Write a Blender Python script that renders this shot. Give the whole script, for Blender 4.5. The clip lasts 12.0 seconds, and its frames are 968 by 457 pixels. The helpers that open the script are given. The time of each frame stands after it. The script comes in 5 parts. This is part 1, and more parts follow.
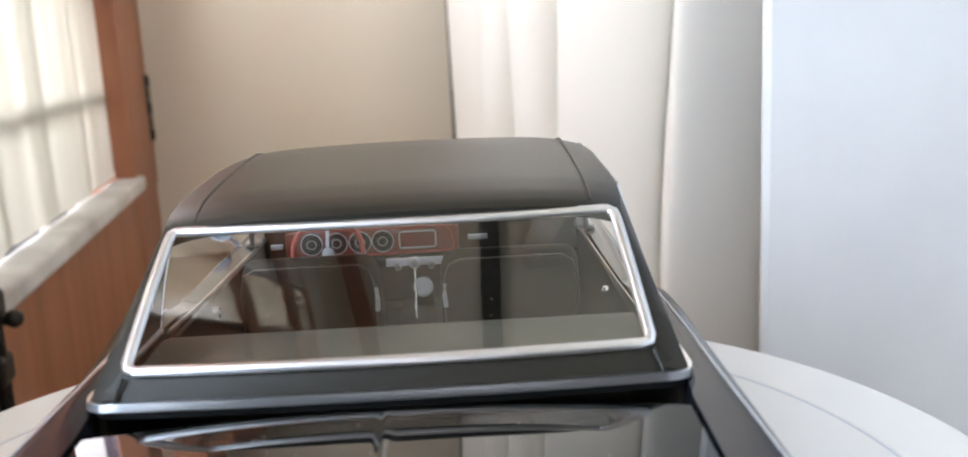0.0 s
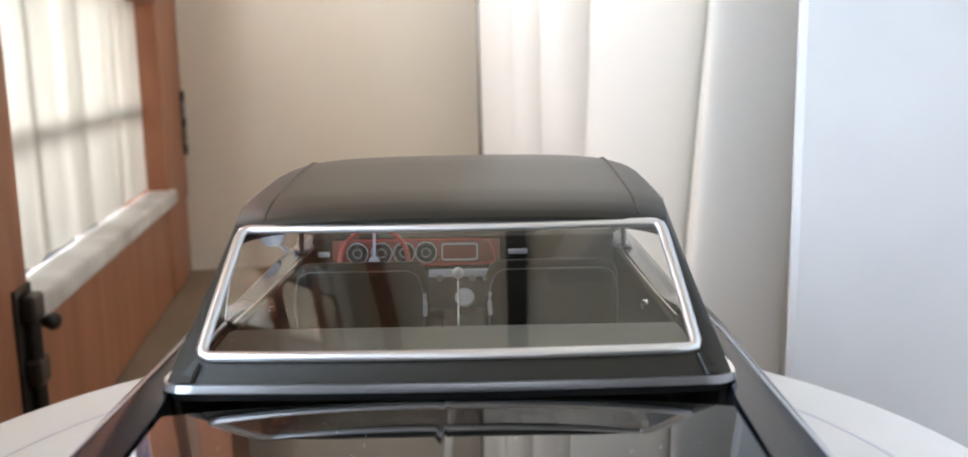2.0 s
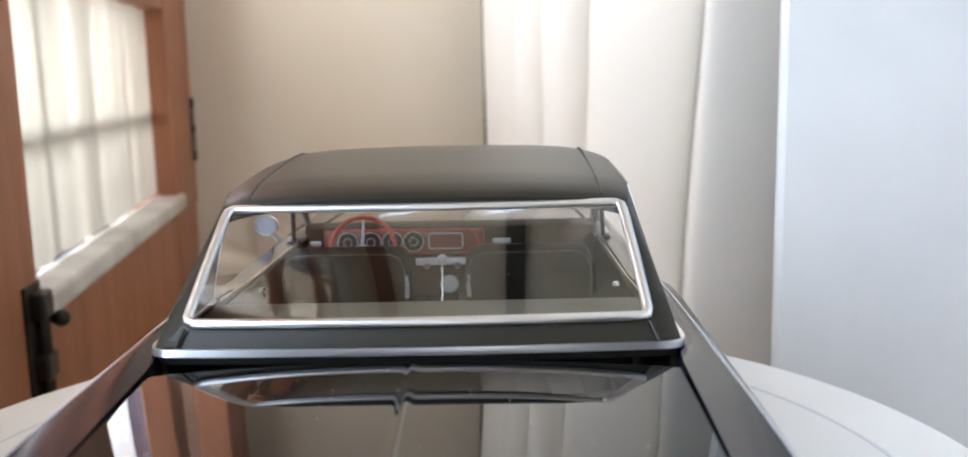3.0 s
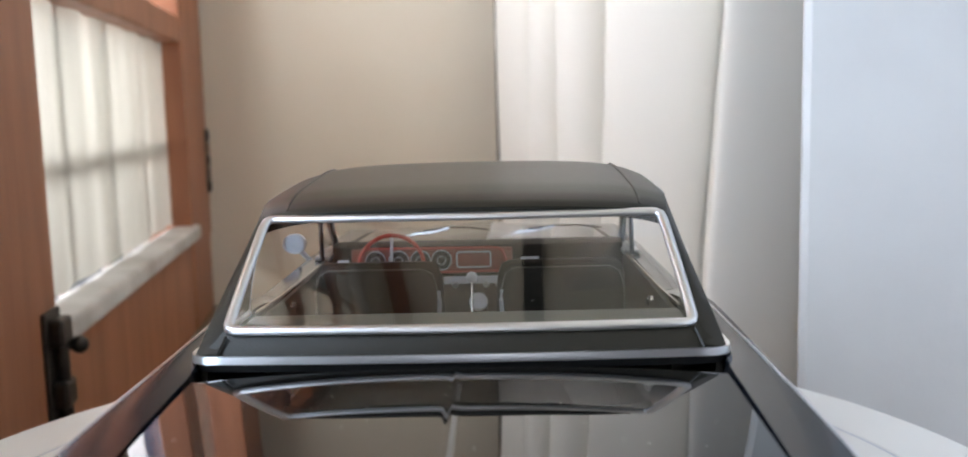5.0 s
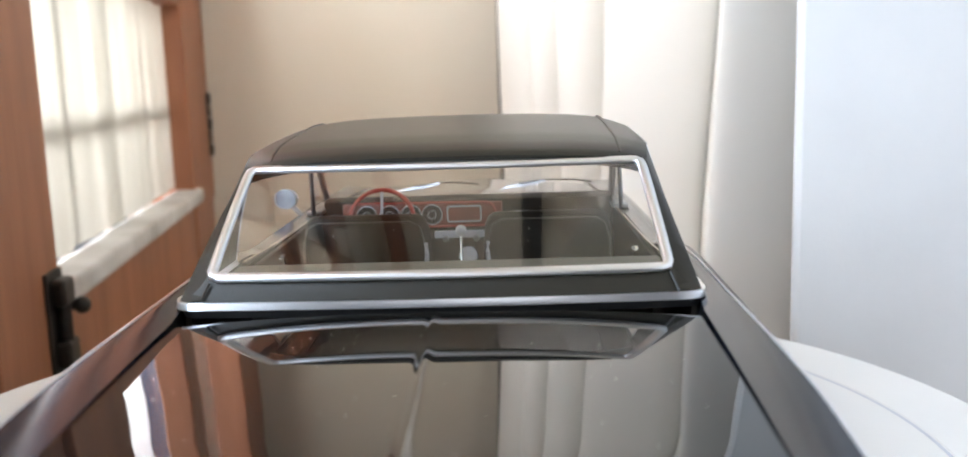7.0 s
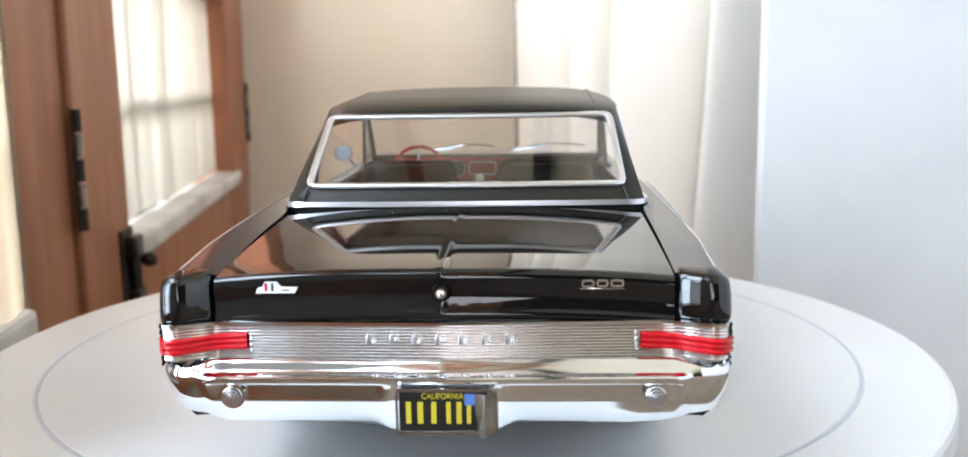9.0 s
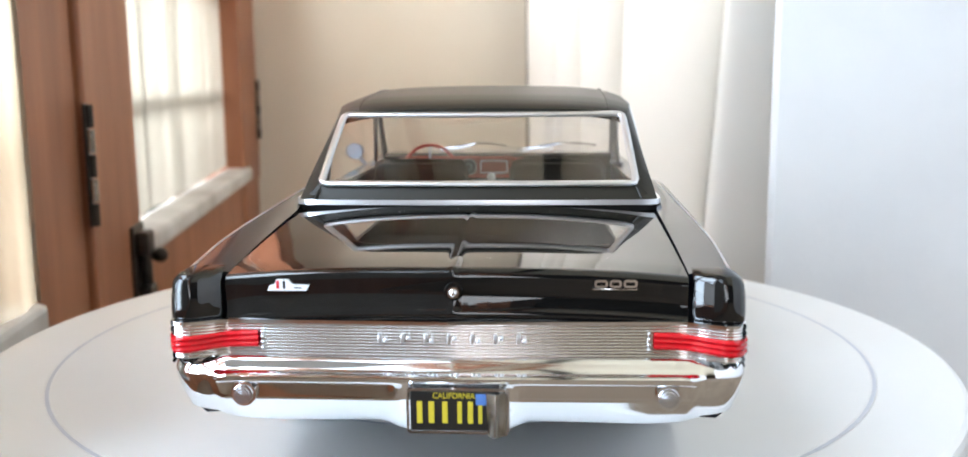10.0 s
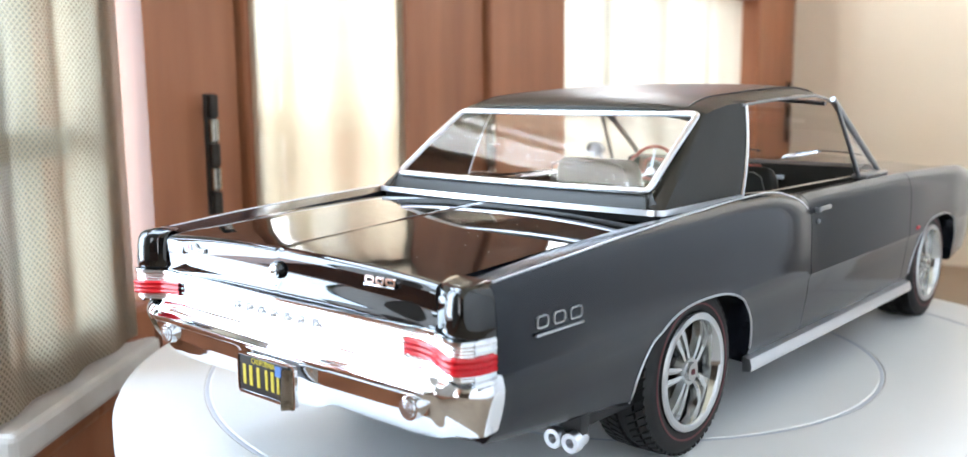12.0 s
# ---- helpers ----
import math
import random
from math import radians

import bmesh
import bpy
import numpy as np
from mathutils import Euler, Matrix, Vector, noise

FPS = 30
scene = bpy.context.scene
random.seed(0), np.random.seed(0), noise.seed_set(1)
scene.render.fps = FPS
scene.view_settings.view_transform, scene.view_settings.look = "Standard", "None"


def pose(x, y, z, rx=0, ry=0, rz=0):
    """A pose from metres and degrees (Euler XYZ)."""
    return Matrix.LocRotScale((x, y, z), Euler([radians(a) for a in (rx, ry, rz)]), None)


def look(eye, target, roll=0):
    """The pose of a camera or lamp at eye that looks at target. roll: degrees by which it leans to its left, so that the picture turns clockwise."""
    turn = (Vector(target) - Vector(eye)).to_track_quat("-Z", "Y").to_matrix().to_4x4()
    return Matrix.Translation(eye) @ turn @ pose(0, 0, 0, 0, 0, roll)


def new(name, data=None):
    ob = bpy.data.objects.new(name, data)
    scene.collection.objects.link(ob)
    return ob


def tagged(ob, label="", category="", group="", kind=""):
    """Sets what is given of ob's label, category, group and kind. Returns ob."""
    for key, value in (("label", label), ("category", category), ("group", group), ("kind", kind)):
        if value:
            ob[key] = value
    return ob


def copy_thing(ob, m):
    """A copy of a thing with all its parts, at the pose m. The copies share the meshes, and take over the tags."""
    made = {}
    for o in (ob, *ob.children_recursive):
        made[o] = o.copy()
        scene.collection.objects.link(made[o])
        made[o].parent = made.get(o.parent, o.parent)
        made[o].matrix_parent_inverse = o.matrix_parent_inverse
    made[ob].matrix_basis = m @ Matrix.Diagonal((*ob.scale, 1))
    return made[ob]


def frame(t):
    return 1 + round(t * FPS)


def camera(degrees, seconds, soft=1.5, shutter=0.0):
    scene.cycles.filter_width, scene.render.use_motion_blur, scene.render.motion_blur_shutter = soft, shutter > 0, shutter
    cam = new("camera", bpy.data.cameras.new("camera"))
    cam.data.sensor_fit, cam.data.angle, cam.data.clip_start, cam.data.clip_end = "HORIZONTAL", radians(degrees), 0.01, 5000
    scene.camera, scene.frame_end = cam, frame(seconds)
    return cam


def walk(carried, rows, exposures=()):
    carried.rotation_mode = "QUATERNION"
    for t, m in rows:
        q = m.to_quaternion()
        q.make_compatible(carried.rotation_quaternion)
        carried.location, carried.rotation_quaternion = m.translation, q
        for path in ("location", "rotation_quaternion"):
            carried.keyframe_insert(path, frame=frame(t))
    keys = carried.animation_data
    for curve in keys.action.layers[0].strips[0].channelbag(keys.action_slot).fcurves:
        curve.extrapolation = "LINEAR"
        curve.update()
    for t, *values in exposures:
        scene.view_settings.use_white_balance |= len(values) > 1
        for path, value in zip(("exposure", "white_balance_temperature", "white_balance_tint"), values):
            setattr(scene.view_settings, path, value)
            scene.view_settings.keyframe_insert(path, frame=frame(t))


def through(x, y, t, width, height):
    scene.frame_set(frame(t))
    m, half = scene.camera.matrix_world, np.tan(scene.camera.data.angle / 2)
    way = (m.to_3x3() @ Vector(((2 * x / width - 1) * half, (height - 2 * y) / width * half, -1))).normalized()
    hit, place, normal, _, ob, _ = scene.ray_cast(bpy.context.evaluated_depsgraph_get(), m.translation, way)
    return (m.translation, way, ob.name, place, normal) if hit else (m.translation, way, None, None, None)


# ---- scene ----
cam = camera(54.11, 12.0)
# seconds, x, y, z, yaw, pitch, roll; z = 0 is the top of the turntable, y runs along the car
cam.data.dof.use_dof, cam.data.dof.focus_distance, cam.data.dof.aperture_fstop = True, 0.20, 24.0
PATH = [
    (0, 0.0122, -0.0632, 0.1029, -1.65, -11.58, 2.85),
    (0.5, 0.0039, -0.0689, 0.1019, -1.50, -10.30, 2.18),
    (1, 0.0042, -0.0689, 0.1012, -1.19, -9.99, 1.49),
    (1.5, 0.0048, -0.0688, 0.1013, -0.76, -9.85, 1.13),
    (2, 0.0057, -0.0723, 0.1013, -0.21, -9.86, 1.06),
    (2.5, 0.0053, -0.0730, 0.1005, -0.04, -9.87, 1.03),
    (3, 0.0133, -0.0837, 0.0974, 0.51, -9.25, 1.22),
    (3.5, 0.0113, -0.0830, 0.0974, 0.90, -8.77, 1.44),
    (3.7, 0.0091, -0.0841, 0.0961, 0.99, -8.45, 1.48),
    (5.3, 0.0075, -0.0833, 0.0927, 1.00, -7.07, 1.35),
    (5.5, 0.0089, -0.0753, 0.0967, 1.24, -7.77, 1.56),
    (6, 0.0087, -0.0703, 0.0985, 1.37, -9.31, 1.50),
    (6.5, 0.0091, -0.0739, 0.0973, 1.29, -9.40, 1.55),
    (7, 0.0122, -0.0859, 0.0899, 1.34, -9.24, 1.75),
    (7.2, 0.0100, -0.0977, 0.0860, 1.27, -8.70, 1.69),
    (7.5, 0.0120, -0.1276, 0.0848, 1.55, -9.01, 1.45),
    (7.7, 0.0147, -0.1510, 0.0842, 1.72, -8.86, 1.45),
    (8.2, 0.0152, -0.1612, 0.0838, 2.10, -9.00, 1.15),
    (9.5, 0.0149, -0.1610, 0.0835, 2.75, -9.16, 0.64),
    (10, 0.0143, -0.1603, 0.0835, 3.11, -9.19, 0.42),
    (10.2, 0.0133, -0.1585, 0.0835, 3.52, -9.17, 0.60),
    (10.5, 0.0312, -0.1502, 0.0828, 8.22, -9.16, 0.60),
    (10.7, 0.0682, -0.1409, 0.0818, 17.09, -8.85, 0.52),
    (10.8, 0.0880, -0.1350, 0.0812, 22.14, -8.75, 0.52),
    (11, 0.1150, -0.1237, 0.0813, 29.78, -8.85, 0.75),
    (11.2, 0.1379, -0.1107, 0.0813, 37.34, -8.87, 0.65),
    (11.5, 0.1449, -0.1056, 0.0806, 40.87, -8.67, 0.69),
    (12, 0.1455, -0.1058, 0.0806, 41.35, -8.66, 0.56),
]
walk(cam, [(t, pose(x, y, z, 90 + pitch, roll, yaw)) for t, x, y, z, yaw, pitch, roll in PATH], [(0.0, 1.18, 6350, 12), (0.6, 1.13, 6350, 12), (3.7, 1.08, 6350, 12), (5.3, 0.80, 6280, 12), (5.5, 0.84, 6280, 12), (6.0, 1.30, 6330, 12), (6.5, 1.31, 6370, 12), (7.5, 1.20, 6450, 11), (9.5, 1.34, 6400, 10), (10.2, 1.33, 6400, 10), (10.6, 1.24, 6400, 10), (10.8, 1.40, 6350, 10), (11.2, 1.66, 6250, 9), (12.0, 1.66, 6250, 9)])

# ---- light ----
world = bpy.data.worlds.new("sky")
scene.world = world
world.use_nodes = True
wn = world.node_tree.nodes
sky = wn.new("ShaderNodeTexSky")
sky.sky_type, sky.sun_disc = "NISHITA", False
sky.sun_elevation, sky.sun_rotation = radians(48), radians(117)
wn["Background"].inputs["Strength"].default_value = 0.15
world.node_tree.links.new(sky.outputs["Color"], wn["Background"].inputs["Color"])
sun_data = bpy.data.lights.new("sun", "SUN")
sun_data.energy, sun_data.angle, sun_data.color = 3.0, radians(0.5), (1.0, 0.95, 0.88)
sun_ob = new("sun", sun_data)
sun_ob.matrix_world = look((0.6, -0.3, 3.75), (0, 0, 3))

# the side wall with the casements runs 8.8 degrees off the car's axis: x across it into the room, y along it, z up
ROOM = pose(-0.2218, 0.377, 0, 0, 0, 8.8)
FLOOR = -0.117


def area_lamp(name, m, w, h, watts, color):
    data = bpy.data.lights.new(name, "AREA")
    data.shape, data.size, data.size_y, data.energy, data.color = "RECTANGLE", w, h, watts, color
    ob = new(name, data)
    ob.matrix_world = m
    return ob


# daylight in the open casement behind the viewpoint, and in the two curtained ones
area_lamp("window_daylight", ROOM @ pose(-0.05, -1.43, 0.42, 0, -104, 0), 0.88, 0.94, 5.0, (0.90, 0.95, 1.0))
area_lamp("window_daylight", ROOM @ pose(-0.05, -0.446, 0.28, 0, -90, 0), 0.60, 0.24, 2.75, (0.70, 0.85, 1.0))
# extra lamp in an added upper opening, to brighten the table's front
area_lamp("window_daylight", ROOM @ pose(-0.05, -0.735, 0.70, 0, -84, 0), 0.54, 0.31, 0.9, (0.68, 0.84, 1.0))
area_lamp("window_daylight", ROOM @ pose(-0.11, 0.185, 0.48, 0, -90, 0), 0.92, 0.46, 5.6, (1.0, 0.98, 0.955))
area_lamp("window_daylight", ROOM @ pose(-0.09, -0.205, 0.50, 0, -90, 0), 0.84, 0.10, 2.1, (0.92, 0.96, 1.0))
area_lamp("window_daylight", ROOM @ pose(-0.10, 0.226, 0.07, 0, -90, 0), 0.20, 0.44, 0.14, (1.0, 0.985, 0.985))
area_lamp("window_daylight", ROOM @ pose(-0.10, -0.205, 0.07, 0, -90, 0), 0.20, 0.10, 0.26, (1.0, 0.985, 0.985))

# ---- materials ----


def principled(name, color, rough=0.5, metal=0.0, coat=0.0, spec=0.5):
    m = bpy.data.materials.new(name)
    m.use_nodes = True
    p = m.node_tree.nodes["Principled BSDF"]
    p.inputs["Base Color"].default_value = (*color, 1)
    p.inputs["Roughness"].default_value = rough
    p.inputs["Metallic"].default_value = metal
    p.inputs["Coat Weight"].default_value = coat
    p.inputs["Coat Roughness"].default_value, p.inputs["Coat IOR"].default_value = 0.02, 1.62
    p.inputs["Specular IOR Level"].default_value = spec
    return m


def vary(m, scale, low, high, detail=4.0, to="Base Color", stretch=(1, 1, 1)):
    """Mixes two colours (or two values) of a material by a noise of that scale."""
    nt = m.node_tree
    n, l = nt.nodes, nt.links
    tc, mp, no = n.new("ShaderNodeTexCoord"), n.new("ShaderNodeMapping"), n.new("ShaderNodeTexNoise")
    mp.inputs["Scale"].default_value = stretch
    no.inputs["Scale"].default_value, no.inputs["Detail"].default_value = scale, detail
    l.new(tc.outputs["Object"], mp.inputs["Vector"])
    l.new(mp.outputs["Vector"], no.inputs["Vector"])
    ramp = n.new("ShaderNodeValToRGB")
    ramp.color_ramp.elements[0].position, ramp.color_ramp.elements[1].position = 0.3, 0.7
    if to == "Base Color":
        ramp.color_ramp.elements[0].color, ramp.color_ramp.elements[1].color = (*low, 1), (*high, 1)
    else:
        ramp.color_ramp.elements[0].color, ramp.color_ramp.elements[1].color = (low, low, low, 1), (high, high, high, 1)
    l.new(no.outputs["Fac"], ramp.inputs["Fac"])
    l.new(ramp.outputs["Color"], n["Principled BSDF"].inputs[to])
    return m


def bumped(m, scale, strength, distance, detail=3.0, voronoi=False, stretch=(1, 1, 1)):
    nt = m.node_tree
    n, l = nt.nodes, nt.links
    tc, mp = n.new("ShaderNodeTexCoord"), n.new("ShaderNodeMapping")
    mp.inputs["Scale"].default_value = stretch
    l.new(tc.outputs["Object"], mp.inputs["Vector"])
    if voronoi:
        t = n.new("ShaderNodeTexVoronoi")
        t.inputs["Scale"].default_value = scale
        out = t.outputs["Distance"]
    else:
        t = n.new("ShaderNodeTexNoise")
        t.inputs["Scale"].default_value, t.inputs["Detail"].default_value = scale, detail
        out = t.outputs["Fac"]
    l.new(mp.outputs["Vector"], t.inputs["Vector"])
    b = n.new("ShaderNodeBump")
    b.inputs["Strength"].default_value, b.inputs["Distance"].default_value = strength, distance
    l.new(out, b.inputs["Height"])
    l.new(b.outputs["Normal"], n["Principled BSDF"].inputs["Normal"])
    return m


def clear_glass(name, tint=(1, 1, 1), gain=2.5):
    """Thin clear sheet: it passes light straight through and mirrors more at a flat angle, on both faces alike."""
    m = bpy.data.materials.new(name)
    m.use_nodes = True
    n, l = m.node_tree.nodes, m.node_tree.links
    n.remove(n["Principled BSDF"])
    tr, gl, lw, mix = n.new("ShaderNodeBsdfTransparent"), n.new("ShaderNodeBsdfGlossy"), n.new("ShaderNodeLayerWeight"), n.new("ShaderNodeMixShader")
    tr.inputs["Color"].default_value = (*tint, 1)
    gl.inputs["Roughness"].default_value = 0.01
    lw.inputs["Blend"].default_value = 0.5
    power, scale = n.new("ShaderNodeMath"), n.new("ShaderNodeMath")
    power.operation, scale.operation = "POWER", "MULTIPLY_ADD"
    power.inputs[1].default_value = 5.0
    scale.inputs[1].default_value, scale.inputs[2].default_value = 0.9, 0.04 * gain
    l.new(lw.outputs["Facing"], power.inputs[0])
    l.new(power.outputs["Value"], scale.inputs[0])
    l.new(scale.outputs["Value"], mix.inputs["Fac"])
    l.new(tr.outputs["BSDF"], mix.inputs[1])
    l.new(gl.outputs["BSDF"], mix.inputs[2])
    l.new(mix.outputs["Shader"], n["Material Output"].inputs["Surface"])
    return m


PAINT = principled("black_paint", (0.004, 0.004, 0.004), 0.4, coat=1.0, spec=0.0)
bumped(PAINT, 160.0, 0.03, 0.0006, 2.0)
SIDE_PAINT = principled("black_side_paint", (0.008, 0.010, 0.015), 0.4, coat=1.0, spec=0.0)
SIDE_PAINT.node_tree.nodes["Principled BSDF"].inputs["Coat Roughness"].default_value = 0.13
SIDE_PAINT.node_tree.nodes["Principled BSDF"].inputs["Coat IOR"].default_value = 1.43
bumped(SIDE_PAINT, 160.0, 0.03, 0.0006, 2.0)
DUST = principled("pale_dust", (0.7, 0.68, 0.64), 0.9)
VINYL = bumped(principled("black_vinyl", (0.014, 0.012, 0.008), 0.37, spec=0.36), 2600.0, 0.13, 0.0002, voronoi=True)
CHROME = principled("chrome", (0.80, 0.81, 0.83), 0.07, 1.0)
RIBBED = principled("ribbed_bright_metal", (0.78, 0.77, 0.76), 0.16, 1.0)
SATIN = principled("brushed_chrome", (0.76, 0.77, 0.80), 0.28, 1.0)
# rim chrome darkened in colour for the dark surroundings it would mirror
RIM_CHROME = principled("dimmed_rim_chrome", (0.50, 0.50, 0.49), 0.11, 1.0)
DULL_BRIGHT = principled("dull_bright_metal", (0.52, 0.53, 0.54), 0.3, 1.0)
GREY_METAL = principled("dull_grey_metal", (0.34, 0.345, 0.35), 0.32, 1.0)
MATT = principled("matt_black", (0.008, 0.008, 0.008), 0.6)
RUBBER = vary(principled("tyre_rubber", (0.010, 0.010, 0.010), 0.6, spec=0.3), 300, (0.007, 0.007, 0.007), (0.014, 0.013, 0.012))
REDLINE = principled("red_stripe", (0.10, 0.02, 0.024), 0.6)
RED_LENS = principled("red_lens", (0.52, 0.006, 0.012), 0.2, coat=0.0, spec=0.35)
CLEAR_LENS = principled("clear_lens", (0.62, 0.63, 0.65), 0.12, 0.9)
GLASS = clear_glass("clear_window", gain=3.2)
SEAT = vary(principled("olive_black_vinyl", (0.010, 0.009, 0.007), 0.5, spec=0.2), 90, (0.011, 0.010, 0.007), (0.017, 0.015, 0.011))
SHELF = vary(principled("olive_shelf", (0.095, 0.086, 0.063), 0.5, spec=0.3), 60, (0.08, 0.072, 0.052), (0.11, 0.10, 0.075))
TRIM_IN = vary(principled("dark_interior", (0.020, 0.017, 0.013), 0.6, spec=0.15), 120, (0.016, 0.013, 0.010), (0.024, 0.021, 0.016))
DASH_WOOD = vary(principled("red_brown_dash", (0.20, 0.045, 0.03), 0.3, coat=0.4), 400, (0.12, 0.026, 0.016), (0.27, 0.06, 0.038), stretch=(1, 8, 8))
# pale base colour carries the bright reflections of small chrome parts
SILVER = principled("sheen_toned_silver", (0.74, 0.77, 0.82), 0.24, 0.35)
PIPING = principled("olive_piping", (0.085, 0.08, 0.065), 0.4)
TARNISH = vary(principled("tarnished_metal", (0.42, 0.38, 0.32), 0.25, 1.0), 500, (0.32, 0.28, 0.22), (0.52, 0.48, 0.42))
RED_RIM = principled("red_rim", (0.40, 0.05, 0.035), 0.3, coat=0.4)
DIAL = principled("dial_black", (0.01, 0.01, 0.01), 0.35)
PLATE_BLACK = principled("plate_black", (0.008, 0.008, 0.008), 0.35, coat=0.5)
PLATE_YELLOW = principled("plate_yellow", (0.52, 0.42, 0.03), 0.45)
PLATE_BLUE = principled("sticker_blue", (0.08, 0.18, 0.45), 0.4)
BADGE_WHITE = principled("badge_white", (0.75, 0.75, 0.76), 0.3)
BADGE_RED = principled("badge_red", (0.5, 0.02, 0.03), 0.35)
TABLE_WHITE = vary(principled("white_plastic", (0.75, 0.75, 0.75), 0.38), 9, (0.72, 0.72, 0.71), (0.78, 0.78, 0.78))
GROOVE = principled("groove_grey", (0.54, 0.56, 0.62), 0.6)
WOOD = bumped(vary(principled("red_brown_wood", (0.31, 0.118, 0.054), 0.42), 14, (0.25, 0.088, 0.038), (0.37, 0.147, 0.070), 8, stretch=(4, 4, 0.5)), 40, 0.15, 0.001, stretch=(4, 4, 0.4))
WHITE_PAINT = vary(principled("white_gloss_paint", (0.62, 0.61, 0.59), 0.45), 25, (0.44, 0.42, 0.39), (0.70, 0.69, 0.67), 6)
WALL = bumped(vary(principled("cream_wall", (0.76, 0.70, 0.59), 0.85), 3, (0.72, 0.65, 0.53), (0.80, 0.75, 0.65)), 90, 0.1, 0.001)
WHITE_WALL = bumped(vary(principled("white_wall", (0.75, 0.75, 0.75), 0.8), 9, (0.68, 0.68, 0.685), (0.80, 0.80, 0.80), 10), 140, 0.22, 0.0012)
BEIGE = vary(principled("beige_paint", (0.36, 0.33, 0.30), 0.7), 6, (0.31, 0.28, 0.25), (0.41, 0.38, 0.35))
# the end wall's brown is darkened to hold that end's shade
END_SHADE = vary(principled("shade_toned_brown_wall", (0.10, 0.075, 0.05), 0.8), 4, (0.07, 0.05, 0.035), (0.13, 0.10, 0.07))
CEIL = vary(principled("ceiling_paint", (0.74, 0.67, 0.52), 0.9), 3, (0.79, 0.73, 0.56), (0.85, 0.79, 0.64))
FLOOR_BROWN = vary(principled("brown_floor", (0.22, 0.16, 0.11), 0.6), 8, (0.18, 0.13, 0.085), (0.27, 0.20, 0.14))
IRON = vary(principled("dark_iron", (0.03, 0.027, 0.024), 0.4, 0.7), 60, (0.02, 0.018, 0.016), (0.07, 0.06, 0.05))


def cloth(name, color, through, stretch=None):
    """Curtain cloth that scatters light on both sides."""
    m = bpy.data.materials.new(name)
    m.use_nodes = True
    n, l = m.node_tree.nodes, m.node_tree.links
    p = n["Principled BSDF"]
    p.inputs["Base Color"].default_value, p.inputs["Roughness"].default_value = (*color, 1), 0.9
    tl, mix = n.new("ShaderNodeBsdfTranslucent"), n.new("ShaderNodeMixShader")
    tl.inputs["Color"].default_value = (*color, 1)
    mix.inputs["Fac"].default_value = through
    l.new(p.outputs["BSDF"], mix.inputs[1])
    l.new(tl.outputs["BSDF"], mix.inputs[2])
    l.new(mix.outputs["Shader"], n["Material Output"].inputs["Surface"])
    return m


CURTAIN = cloth("white_curtain_cloth", (0.86, 0.845, 0.80), 0.15)


def net_cloth(name, color, cell, seen=0.30, holes=0.28):
    """Openwork net: rows of small holes between thicker threads."""
    m = cloth(name, color, seen)
    n, l = m.node_tree.nodes, m.node_tree.links
    tc, sep = n.new("ShaderNodeTexCoord"), n.new("ShaderNodeSeparateXYZ")
    l.new(tc.outputs["Object"], sep.inputs["Vector"])
    waves = []
    for rule in ("ADD", "SUBTRACT"):
        both = n.new("ShaderNodeMath")
        both.operation = rule
        l.new(sep.outputs["Y"], both.inputs[0])
        l.new(sep.outputs["Z"], both.inputs[1])
        k, w, a = n.new("ShaderNodeMath"), n.new("ShaderNodeMath"), n.new("ShaderNodeMath")
        k.operation, w.operation, a.operation = "MULTIPLY", "SINE", "ABSOLUTE"
        k.inputs[1].default_value = math.pi / cell
        l.new(both.outputs["Value"], k.inputs[0])
        l.new(k.outputs["Value"], w.inputs[0])
        l.new(w.outputs["Value"], a.inputs[0])
        waves.append(a.outputs["Value"])
    mul = n.new("ShaderNodeMath")
    mul.operation = "MULTIPLY"
    l.new(waves[0], mul.inputs[0])
    l.new(waves[1], mul.inputs[1])
    ramp = n.new("ShaderNodeMapRange")
    ramp.inputs["From Min"].default_value, ramp.inputs["From Max"].default_value = 0.35, 0.9
    ramp.inputs["To Min"].default_value, ramp.inputs["To Max"].default_value = 0.0, holes
    l.new(mul.outputs["Value"], ramp.inputs["Value"])
    clear, mix = n.new("ShaderNodeBsdfTransparent"), n.new("ShaderNodeMixShader")
    old = n["Material Output"].inputs["Surface"].links[0].from_socket
    l.new(ramp.outputs["Result"], mix.inputs["Fac"])
    l.new(old, mix.inputs[1])
    l.new(clear.outputs["BSDF"], mix.inputs[2])
    l.new(mix.outputs["Shader"], n["Material Output"].inputs["Surface"])
    b = n.new("ShaderNodeBump")
    b.inputs["Strength"].default_value, b.inputs["Distance"].default_value = 0.9, 0.0016
    l.new(mul.outputs["Value"], b.inputs["Height"])
    l.new(b.outputs["Normal"], n["Principled BSDF"].inputs["Normal"])
    return m


